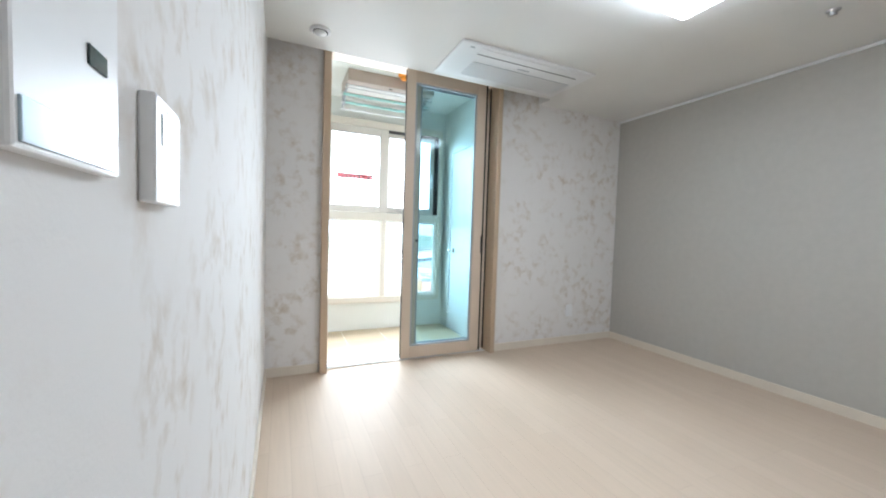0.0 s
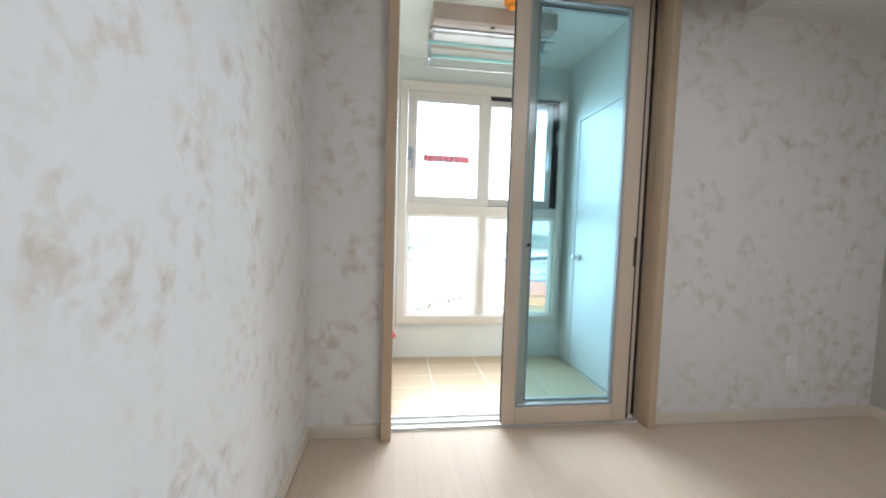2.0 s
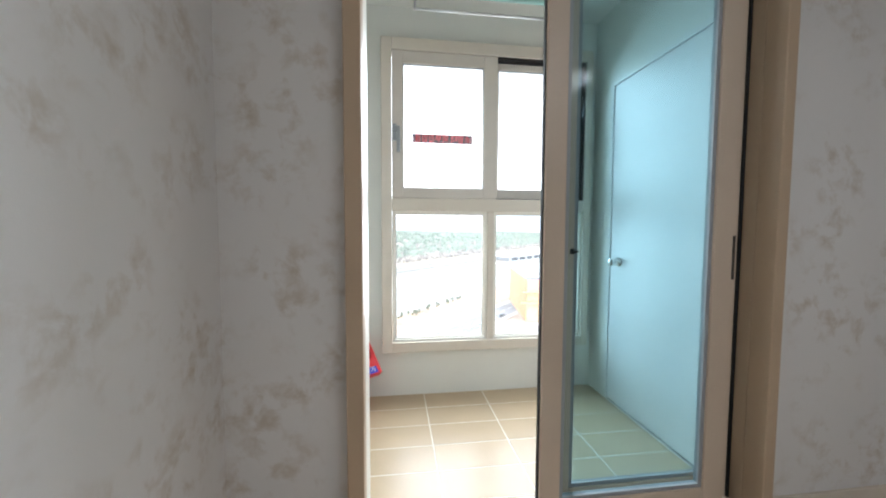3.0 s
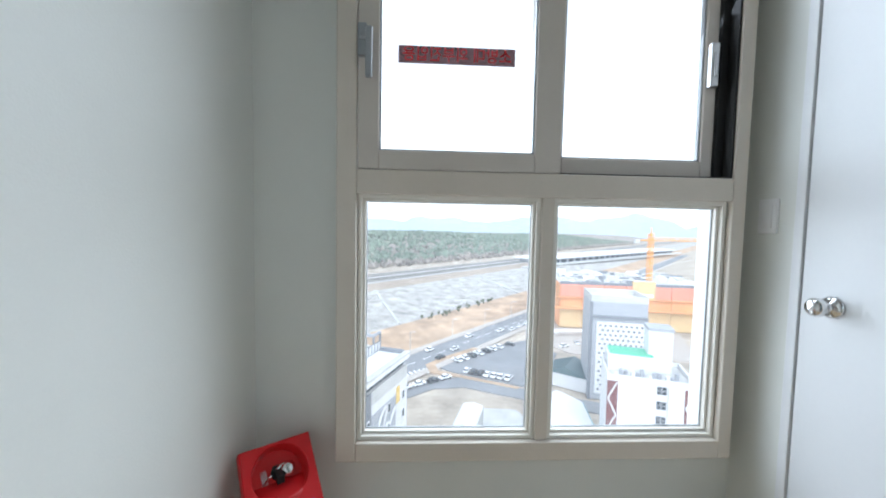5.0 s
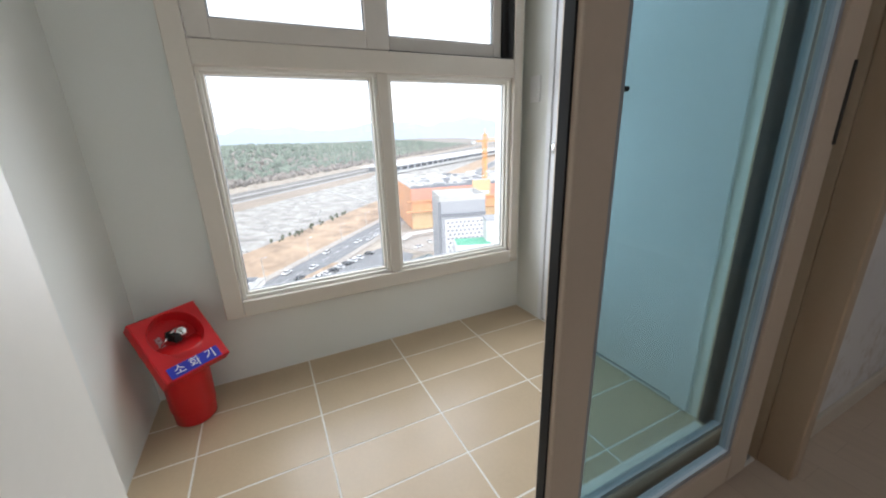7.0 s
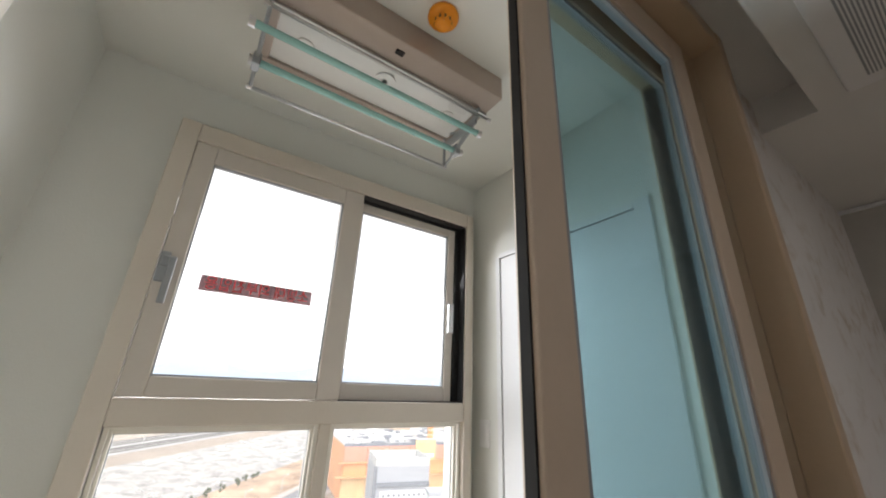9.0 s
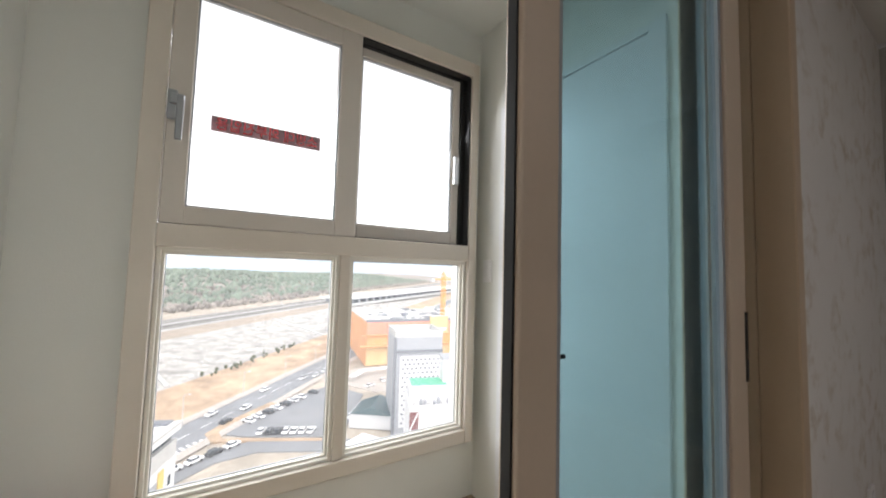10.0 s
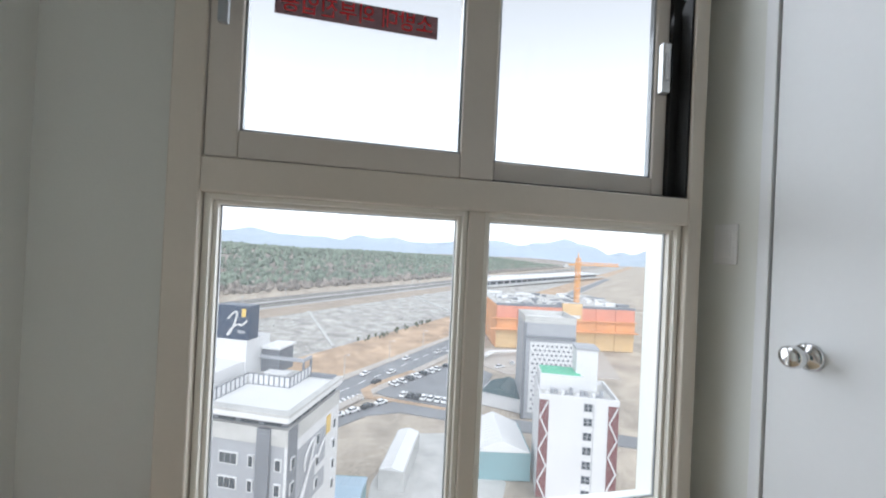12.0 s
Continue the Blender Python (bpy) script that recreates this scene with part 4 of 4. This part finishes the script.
def car(paint, label):
    c = thing("parked_car", None, label, "car", "parked cars")
    bm = bmesh.new()
    bm_box(bm, (-2.2, -0.9, 0.3), (2.2, 0.9, 0.95), 0.16)
    part("body", bm, paint, c)
    bm = bmesh.new()
    bm_box(bm, (-1.5, -0.8, 0.9), (1.0, 0.8, 1.48), 0.2)
    part("cabin", bm, O["window"], c, "dark glass cabin")
    boxes("roof", [((-1.1, -0.68, 1.46), (0.55, 0.68, 1.53))], paint, c, bevel=0.02)
    for x in (-1.35, 1.35):
        for y in (-0.85, 0.85):
            bm = bmesh.new()
            bm_rod(bm, (x, y - 0.1, 0.33), (x, y + 0.1, 0.33), 0.33, 12)
            part("wheel", bm, M["black"], c)
    return c


rnd = random.Random(4)
car_w, car_d = car(O["car_white"], "white parked car seen from high above"), car(O["car_dark"], "dark parked car seen from high above")
spots = [(13.6 + 3.2 * k, 140.6 + 2.65 * k, 130) for k in range(7)] + [(16.2 + 2.25 * k, 130.2 - 1.08 * k, 62) for k in range(7)] + [(-5 + 4.4 * k, 116.6 + 2.6 * k, 30) for k in range(4)]
spots += [(band_point(s, o).x, band_point(s, o).y, 48 + 180 * (o > -6)) for s, o in ((6, -2), (33, -3), (52, -9), (58, -12.3), (66, -12.3), (74, -12.3), (84, -12.3), (2, -11), (14, -9))]
spots += [(62, 158, 20), (70, 163, 80), (60, 132, 30)]
for k, (x, y, a) in enumerate(spots):
    src = car_d if k in (2, 4, 8, 9, 16, 24, 25) else car_w
    m_ = Matrix.Translation((x, y, GZ + 0.12)) @ Matrix.Rotation(radians(a + rnd.uniform(-4, 4)), 4, "Z")
    copy_thing(src, m_)
car_w.matrix_world = Matrix.Translation((44, 129, GZ + 0.12)) @ Matrix.Rotation(radians(60), 4, "Z")
car_d.matrix_world = Matrix.Translation((38.5, 160, GZ + 0.12)) @ Matrix.Rotation(radians(-30), 4, "Z")


# ---- hotel block below ----
hotel = thing("hotel_building", frame_of((-7, 49.7), (-1.8, 62.5), GZ), "slate grey hotel block with a white roof terrace", "building")
RZ = 31.0
boxes("wall", [((0, 0.4, 0), (13.2, 30, RZ - 4.2))], O["midgrey"], hotel)
boxes("gable_wall", [((-0.02, 0.0, 0), (13.4, 0.4, RZ - 4.2))], O["whitewall"], hotel, "white side wall")
boxes("dark_panel", [((-0.05, -0.1, 0), (1.9, 0.0, RZ - 2.2))], O["greywall"], hotel, "slate corner strip")
boxes("name_panel", [((1.9, -0.12, RZ - 14), (9.2, 0.0, RZ - 5.6))], O["midgrey"], hotel, "grey name panel")
boxes("pilaster", [((-0.45, 2.2, 0), (0.02, 3.9, RZ - 2.2))], O["greywall"], hotel, "dark slate pilaster")
boxes("storey_band", [((-0.12, 0.0, RZ - 4.2), (13.4, 30, RZ - 2.2))], O["concrete"], hotel, "pale grey top storey band")
boxes("clerestory", [((0.5, 0.5, RZ - 2.2), (13.0, 29.5, RZ - 1.0))], O["greywall"], hotel, "recessed dark strip under the roof")
for k in range(9):
    boxes("pane", [((0.4, 1.2 + 3.2 * k, RZ - 2.1), (0.5, 3.6 + 3.2 * k, RZ - 1.1))], O["window"], hotel, "dark ribbon window")
for k in range(5):
    boxes("pane", [((1.6 + 2.3 * k, 0.4, RZ - 2.1), (3.3 + 2.3 * k, 0.5, RZ - 1.1))], O["window"], hotel, "dark ribbon window")
boxes("roof", [((-0.9, -0.5, RZ - 1.0), (13.3, 30, RZ - 0.35))], O["roofwhite"], hotel, "pale roof slab", 0.08)
boxes("parapet", [((-0.9, -0.5, RZ - 0.35), (0.3, 30, RZ))], O["concrete"], hotel, "flat grey coping", 0.05)
boxes("parapet", [((0.3, -0.5, RZ - 0.35), (13.3, 0.5, RZ))], O["concrete"], hotel, "flat grey coping", 0.05)
boxes("parapet", [((12.4, 0.5, RZ - 0.35), (13.3, 4.6, RZ + 0.15))], O["greywall"], hotel, "dark rear coping", 0.05)
for z in range(3, 26, 3):
    for y, wide in ((0.7, 0.9), (4.4, 0.8), (6.6, 2.6), (11.4, 0.9), (14.6, 2.6), (19.4, 0.9)):
        w_ = boxes("window", [((-0.16, y, z - 0.2), (0.02, y + wide, z + 1.3))], O["whitewall"], hotel, "white framed window")
        for c in range(3 if wide > 2 else 1):
            cw = (wide - 0.2) / (3 if wide > 2 else 1)
            boxes("pane", [((-0.2, y + 0.14 + cw * c, z - 0.06), (-0.15, y + 0.06 + cw * (c + 1), z + 1.16))], O["window"], w_)
    for x in (0.5, 6.4, 11.2):
        w_ = boxes("window", [((x, -0.22, z - 0.2), (x + 0.8, -0.1 if x < 9 else 0.02, z + 1.2))], O["whitewall"], hotel, "small white framed window")
        boxes("pane", [((x + 0.12, -0.26, z - 0.08), (x + 0.68, -0.21, z + 1.08))], O["window"], w_)


def railing(p, q, z, high):
    """Panelled terrace railing from p to q: posts, top rail and pale infill panels."""
    a, b = Vector(p), Vector(q)
    count = max(2, round((b - a).length / 0.85))
    for k in range(count):
        u, v = a.lerp(b, k / count), a.lerp(b, (k + 0.78) / count)
        lo, hi = (min(u.x, v.x) - 0.04, min(u.y, v.y) - 0.04), (max(u.x, v.x) + 0.04, max(u.y, v.y) + 0.04)
        boxes("rail_panel", [((*lo, z + 0.12), (*hi, z + high - 0.12))], O["whitewall"], hotel, "pale railing panel")
        boxes("rail_post", [((u.x - 0.07, u.y - 0.07, z), (u.x + 0.07, u.y + 0.07, z + high))], O["greywall"], hotel)
    for zz in (z + 0.03, z + high - 0.09):
        boxes("rail_bar", [((min(a.x, b.x) - 0.06, min(a.y, b.y) - 0.06, zz), (max(a.x, b.x) + 0.06, max(a.y, b.y) + 0.06, zz + 0.09))], O["greywall"], hotel)


# roof terrace behind a panelled railing, with an open frame, a penthouse and the sign
railing((0.7, 11.4), (7.3, 11.4), RZ - 0.35, 1.55)
railing((7.4, 4.8), (7.4, 11.4), RZ - 0.35, 1.55)
railing((7.5, 4.8), (13.0, 4.8), RZ - 0.35, 1.55)
boxes("terrace", [((7.5, 4.9, RZ - 0.35), (13.2, 29, RZ + 0.1))], O["concrete"], hotel, "grey terrace deck")
boxes("bench", [((9.0, 6.4, RZ + 0.1), (10.6, 10.2, RZ + 0.9))], O["whitewall"], hotel, "white rooftop box", 0.05)
for x, y in ((11.0, 4.9), (11.0, 9.0), (11.0, 13.0), (13.1, 4.9)):
    boxes("frame_post", [((x - 0.12, y - 0.12, RZ), (x + 0.12, y + 0.12, RZ + 2.3))], O["greywall"], hotel)
boxes("frame_beam", [((10.8, 4.8, RZ + 2.3), (11.2, 13.2, RZ + 2.75))], O["midgrey"], hotel, "grey roof frame beam")
boxes("frame_beam", [((11.2, 4.8, RZ + 2.3), (13.3, 5.1, RZ + 2.75))], O["midgrey"], hotel, "grey roof frame beam")
boxes("penthouse", [((2.4, 12.6, RZ - 0.3), (7.9, 24, RZ + 2.6))], O["whitewall"], hotel, "white penthouse wall")
boxes("stair_tower", [((7.9, 12.3, RZ), (13.2, 22, RZ + 5.6))], O["whitewall"], hotel, "white stair tower")
boxes("roof_hut", [((11.3, 9.3, RZ), (15.2, 12.3, RZ + 3.7))], O["greywall"], hotel, "dark sided roof hut")
boxes("hut_roof", [((11.0, 9.0, RZ + 3.7), (15.4, 12.3, RZ + 4.0))], O["roofwhite"], hotel, "white hut roof")
boxes("sign_board", [((8.0, 12.2, RZ + 5.6), (10.2, 17.5, RZ + 10.6))], O["navy"], hotel, "navy rooftop sign", 0.05)


def squiggle(name, points, r, material, parent, label):
    cu = bpy.data.curves.new(name, "CURVE")
    cu.dimensions, cu.bevel_depth, cu.bevel_resolution = "3D", r, 1
    sp = cu.splines.new("NURBS")
    sp.points.add(len(points) - 1)
    for p, c in zip(sp.points, points):
        p.co = (*c, 1)
    sp.use_endpoint_u = True
    sp.order_u = 3
    ob = new(name, cu)
    me = bpy.data.meshes.new_from_object(ob.evaluated_get(bpy.context.evaluated_depsgraph_get()))
    bpy.data.objects.remove(ob)
    me.materials.append(material)
    ob = new(name, me)
    ob.parent = parent
    ob["label"] = label
    return ob


squiggle("emblem_stroke", [(7.9, 15.6, RZ + 8.6), (7.9, 14.6, RZ + 9.8), (7.9, 13.9, RZ + 9.6), (7.9, 15.0, RZ + 6.6), (7.9, 15.8, RZ + 6.0), (7.9, 14.8, RZ + 7.4), (7.9, 13.8, RZ + 8.0), (7.9, 13.2, RZ + 7.6), (7.9, 12.4, RZ + 8.6)], 0.15, O["whitewall"], hotel, "white brush stroke emblem")
boxes("emblem_bar", [((7.9, 12.8, RZ + 6.6), (8.0, 14.0, RZ + 7.0))], O["midgrey"], hotel, "grey bar under the emblem")
boxes("emblem_leaf", [((7.88, 12.7, RZ + 9.0), (8.0, 13.4, RZ + 10.2))], O["gold"], hotel, "gold emblem", 0.05)
squiggle("emblem_stroke", [(3.6, -0.3, RZ - 9.0), (3.2, -0.3, RZ - 7.6), (5.4, -0.3, RZ - 5.6), (6.0, -0.3, RZ - 6.0), (4.4, -0.3, RZ - 10.0), (2.6, -0.3, RZ - 13.4), (2.3, -0.3, RZ - 13.0), (4.4, -0.3, RZ - 9.6), (6.4, -0.3, RZ - 8.2), (6.8, -0.3, RZ - 9.2), (7.6, -0.3, RZ - 8.0), (8.6, -0.3, RZ - 7.2)], 0.16, O["whitewall"], hotel, "white brush stroke emblem")
boxes("emblem_bar", [((6.4, -0.2, RZ - 11.2), (9.4, -0.1, RZ - 10.4))], O["whitewall"], hotel, "pale bar under the emblem")
boxes("emblem_leaf", [((9.4, -0.14, RZ - 7.2), (10.6, -0.02, RZ - 4.6))], O["gold"], hotel, "gold emblem", 0.05)

# white tower with maroon corners
tw = thing("apartment_tower", frame_of((38.6, 75), (53.4, 69.3), GZ), "white narrow tower with maroon zigzag corners", "building")
boxes("wall", [((0, 0, 0), (15.9, 12, 20.8))], O["whitewall"], tw)
for x in (0.0, 13.9):
    boxes("corner_panel", [((x, -0.12, 0), (x + 2.0, 0, 20.6))], O["maroon"], tw, "maroon corner panel")
    bm = bmesh.new()
    for k in range(6):
        xa, xb = (x + 0.2, x + 1.8) if k % 2 else (x + 1.8, x + 0.2)
        bm_rod(bm, (xa, -0.2, 20.4 - 3.4 * k), (xb, -0.2, 17.0 - 3.4 * k), 0.16, 6)
    part("zigzag", bm, O["whitewall"], tw, "white zigzag moulding")
for z in range(1, 20, 3):
    w_ = boxes("window", [((9.0, -0.1, z), (10.8, 0.03, z + 1.7))], O["midgrey"], tw, "grey framed window")
    for dx in (0.12, 0.98):
        for dz in (0.12, 0.92):
            boxes("pane", [((9.0 + dx, -0.14, z + dz), (9.0 + dx + 0.7, -0.09, z + dz + 0.66))], O["window"], w_)
boxes("seam", [((10.95, -0.06, 0), (11.1, 0, 20.6))], O["midgrey"], tw)
boxes("parapet", [((-0.1, -0.1, 20.8), (16, 0.3, 21.9)), ((-0.1, 11.7, 20.8), (16, 12.1, 21.9)), ((-0.1, 0.3, 20.8), (0.3, 11.7, 21.9)), ((15.6, 0.3, 20.8), (16, 11.7, 21.9))], O["whitewall"], tw, "white roof parapet")
boxes("roof", [((0.3, 0.3, 20.8), (15.6, 11.7, 20.95))], O["concrete"], tw)
boxes("upper_storey", [((0.5, 5.0, 20.95), (10, 11.6, 24.5))], O["whitewall"], tw)
boxes("roof_garden", [((0.9, 5.6, 24.5), (9.4, 11.2, 24.7))], O["green"], tw, "green coated roof")
boxes("stair_tower", [((8.6, 7.0, 20.95), (13.2, 11.6, 30))], O["whitewall"], tw)
boxes("stair_cap", [((8.4, 6.8, 30), (13.4, 11.8, 30.6))], O["midgrey"], tw)
for k in range(12):
    boxes("plant", [((1.5 + 1.05 * k, 1.2 + (k % 3), 20.95), (2.1 + 1.05 * k, 2.2 + (k % 3), 21.8 + 0.5 * (k % 2)))], O["midgrey"] if k % 3 else O["roofwhite"], tw, "rooftop machine")

# grey block with a perforated screen
pf = thing("office_building", frame_of((51, 110), (66.3, 106), GZ), "grey block with a perforated pale screen", "building")
boxes("wall", [((0, 0, 0), (15.8, 14, 30))], O["midgrey"], pf)
boxes("screen", [((1.8, -0.2, 2), (15.6, 0, 24))], O["whitewall"], pf, "pale perforated screen")
for i in range(9):
    for j in range(15):
        boxes("opening", [((2.4 + 1.45 * i + 0.7 * (j % 2), -0.28, 3 + 1.4 * j), (3.1 + 1.45 * i + 0.7 * (j % 2), -0.18, 3.6 + 1.4 * j))], O["greywall"], pf)
boxes("edge_frame", [((-0.3, -0.5, 0), (0.5, 0.2, 30)), ((0.5, -0.5, 25), (15.8, 0.2, 26))], O["greywall"], pf)
boxes("roof_screen", [((0, 0, 30), (15.8, 0.3, 32)), ((0, 13.7, 30), (15.8, 14, 32)), ((0, 0.3, 30), (0.3, 13.7, 32)), ((15.5, 0.3, 30), (15.8, 13.7, 32))], O["concrete"], pf)
boxes("roof", [((0.3, 0.3, 30), (15.5, 13.7, 30.2))], O["roofwhite"], pf)

# orange netted building site and its crane
ob_ = thing("netted_building", frame_of((72.5, 192), (149, 179), GZ), "large unfinished building wrapped in orange and coral nets", "building")
for z0, z1, out, mt in ((0, 5, 0, "net_yellow"), (5, 10.5, 0.2, "net_yellow"), (10.8, 16.0, 0.9, "net_orange"), (16.3, 23.0, 0.3, "net_red")):
    for k in range(7):
        boxes("net_panel", [((11 * k + 0.1, -out, z0), (11 * k + 10.9, 0.6, z1))], O[mt], ob_, "stretched scaffold net", 0.15)
boxes("fan_net", [((-3.5, -3.5, 10.4), (77.5, 0, 10.9))], O["net_orange"], ob_, "projecting orange safety net")
boxes("fan_net", [((-2.5, -2.0, 16.0), (77.5, 0, 16.4))], O["net_orange"], ob_, "projecting orange safety net")
boxes("side_net", [((-0.2, 0.6, 0), (0.4, 60, 23))], O["net_orange"], ob_)
boxes("core", [((0.4, 0.6, 0), (76.6, 60, 23.6))], O["concrete"], ob_)
boxes("edge_rail", [((-0.3, -0.3, 23.0), (77.2, 0.1, 24.4))], O["greywall"], ob_)
boxes("gate_panel", [((36, -0.8, 16), (47, 0.3, 25.5))], O["net_yellow"], ob_, "ochre panel")
boxes("gate_sign", [((37, -0.95, 17.5), (46, -0.75, 19.2))], O["whitewall"], ob_)
for k in range(90):
    x, y = rnd.uniform(2, 74), rnd.uniform(3, 57)
    boxes("formwork", [((x, y, 23.6), (x + rnd.uniform(1.5, 7), y + rnd.uniform(0.8, 4), 23.8 + rnd.uniform(0.2, 1.6)))], (O["roofwhite"], O["concrete"], O["greywall"])[k % 3], ob_)
flat("site_hoarding", [(56, 168), (64, 176), (90, 176), (90, 174), (66, 174), (58, 166)], GZ + 3.0, O["roofwhite"], "white site fence")
cr = thing("tower_crane", (128, 204, GZ + 23), "orange tower crane over the building site", "crane")
bm = bmesh.new()
for k in range(12):
    z = 2.3 * k
    for (a, b), (c, d) in zip(((-1, -1), (1, -1), (1, 1), (-1, 1)), ((1, -1), (1, 1), (-1, 1), (-1, -1))):
        bm_rod(bm, (a, b, z), (c, d, z + 2.3), 0.16, 5)
        bm_rod(bm, (a, b, z), (a, b, z + 2.3), 0.22, 5)
part("mast", bm, O["crane"], cr)
bm = bmesh.new()
for k in range(14):
    bm_rod(bm, (2 * k, 0, 23.5), (2 * k + 1, 0, 25.0), 0.16, 5)
    bm_rod(bm, (2 * k + 1, 0, 25.0), (2 * k + 2, 0, 23.5), 0.16, 5)
bm_rod(bm, (0, 0, 23.5), (28, 0, 23.5), 0.25, 5)
bm_rod(bm, (0, 0, 25.0), (28, 0, 25.0), 0.2, 5)
bm_rod(bm, (0, 0, 23.5), (-9, 0, 23.5), 0.4, 5)
part("jib", bm, O["crane"], cr)
boxes("counterweight", [((-9.5, -1, 21.8), (-7, 1, 24))], O["concrete"], cr)
bm = bmesh.new()
bm_rod(bm, (0, 0, 25), (0, 0, 31), 0.5, 6, 0.15)
part("peak", bm, O["crane"], cr)


# sheds
def shed(name, p, q, depth, wall, ridge, wm, rm, label):
    s = thing(name, frame_of(p, q, GZ), label, "shed")
    L = (Vector(q) - Vector(p)).length
    boxes("wall", [((0.3, 0.3, 0), (L - 0.3, depth - 0.3, wall))], wm, s)
    bm = bmesh.new()
    v = [bm.verts.new(c) for c in ((0, 0, wall), (L, 0, wall), (L, depth, wall), (0, depth, wall), (0, depth / 2, ridge), (L, depth / 2, ridge))]
    for f_ in ((0, 1, 5, 4), (2, 3, 4, 5), (0, 4, 3), (1, 2, 5), (0, 3, 2, 1)):
        bm.faces.new([v[k] for k in f_])
    part("roof", bm, rm, s)
    k = 0.0
    while k < L:
        bm = bmesh.new()
        bm_rod(bm, (k, 0, wall + 0.1), (k, depth / 2, ridge + 0.1), 0.09, 4)
        part("roof_seam", bm, rm, s)
        k += 1.2
    return s


shed("market_hall", (41, 121), (41 + 7.5, 131), -13.5, 4.5, 7.0, O["whitewall"], O["tealroof"], "hall with a dark teal pitched roof")
shed("workshop_shed", (27.0, 82), (30, 97), -12.5, 6.5, 9.0, O["tealwall"], O["roofwhite"], "teal walled workshop with a white pitched roof")
shed("canopy_shed", (6.0, 81.0), (11.7, 97.8), -5.0, 4.6, 5.3, O["concrete"], O["roofwhite"], "long narrow shed with a white sheet roof")

shed("workshop_shed", (-9.0, 82.5), (3.6, 79.6), -9.0, 4.0, 5.0, O["tealwall"], O["blueroof"], "low workshop with a pale blue sheet roof")

# roadside shrubs
shr_rng = random.Random(8)
def shrub_proto():
    bm = bmesh.new()
    for k in range(14):
        r = bmesh.ops.create_icosphere(bm, subdivisions=1, radius=shr_rng.uniform(0.3, 0.6), matrix=Matrix.Translation((shr_rng.uniform(-0.7, 0.7), shr_rng.uniform(-0.7, 0.7), 0.6 + shr_rng.uniform(0, 2.4))))
        for v in r["verts"]:
            v.co += Vector((shr_rng.uniform(-0.15, 0.15), shr_rng.uniform(-0.15, 0.15), shr_rng.uniform(-0.15, 0.15)))
    s = thing("roadside_shrub", None, "dark evergreen shrub on the russet bank", "shrub", "shrubs on the bank")
    part("crown", bm, O["shrub"], s)
    bm = bmesh.new()
    bm_rod(bm, (0, 0, -0.4), (0, 0, 1.2), 0.12, 6, 0.06)
    part("trunk", bm, O["bare"], s)
    return s
sp_ = shrub_proto()
sp_.matrix_world = Matrix.Translation(band_point(55, 28, GZ + 1))
for k in range(26):
    copy_thing(sp_, Matrix.Translation(band_point(40 + 3.0 * k + shr_rng.uniform(-2, 2), 32 + shr_rng.uniform(-3, 4), GZ + 1)) @ Matrix.Scale(shr_rng.uniform(0.5, 0.95), 4))

# street lamps along the avenue
lamp_ = thing("street_lamp", band_point(-30, 1.5, GZ + 0.15), "tall grey street lamp with a curved arm", "street lamp", "street lamps")
part("pole", bm_rod(bmesh.new(), (0, 0, 0), (0, 0, 9), 0.16, 8, 0.09), O["concrete"], lamp_)
part("arm", bm_rod(bmesh.new(), (0, 0, 8.9), (1.6, -1.8, 9.6), 0.08, 6), O["concrete"], lamp_)
boxes("head", [((1.4, -2.3, 9.5), (1.9, -1.6, 9.75))], O["roofwhite"], lamp_, bevel=0.05)
for k in range(1, 9):
    copy_thing(lamp_, Matrix.Translation(band_point(-30 + 28 * k, 1.5, GZ + 0.15)))
# loose boulders on the rubble slope
rk = np.random.RandomState(11)
bm = bmesh.new()
bmesh.ops.create_icosphere(bm, subdivisions=1, radius=1)
rb, rt = np.array([v.co[:] for v in bm.verts]), np.array([[v.index for v in f_.verts] for f_ in bm.faces])
bm.free()
vs, fs = [], []
for k in range(1600):
    s_, o_ = rk.uniform(-140, 330), rk.uniform(37, 103)
    p = band_point(s_, o_, GZ + 1.0 + (o_ - 34) / 70 * 4)
    vs.append(rb * rk.uniform(0.6, 1.2, (len(rb), 1)) * np.array([1, 1, 0.5]) * rk.uniform(0.3, 1.1) + np.array(p[:]))
    fs.append(rt + k * len(rb))
me = bpy.data.meshes.new("boulders")
me.from_pydata(np.concatenate(vs).tolist(), [], np.concatenate(fs).tolist())
me.materials.append(O["concrete"])
tagged(new("boulders", me), "pale loose boulders scattered over the slope", "boulders", "", "stuff")

# ---- balcony floor tiles ----
TX = [BX0, 0.340, 0.749, 1.158, 1.567, BX1 - 0.001]
TY = [3.304, 3.396, 3.600, 3.804, 4.008, 4.212, BY - 0.001]
tile_meshes = {}
for i in range(5):
    for j in range(6):
        x0, x1, y0, y1 = TX[i] + 0.003, TX[i + 1] - 0.003, TY[j] + 0.003, TY[j + 1] - 0.003
        key = (round(x1 - x0, 4), round(y1 - y0, 4))
        if key not in tile_meshes:
            bm = bmesh.new()
            bm_box(bm, (-key[0] / 2, -key[1] / 2, -0.006), (key[0] / 2, key[1] / 2, 0), 0.001)
            me = bpy.data.meshes.new("tile")
            bm.to_mesh(me)
            bm.free()
            me.materials.append(M["tile"])
            tile_meshes[key] = me
        t = new("tile", tile_meshes[key])
        t.parent = balcony_floor
        t.location = ((x0 + x1) / 2, (y0 + y1) / 2, BZ)
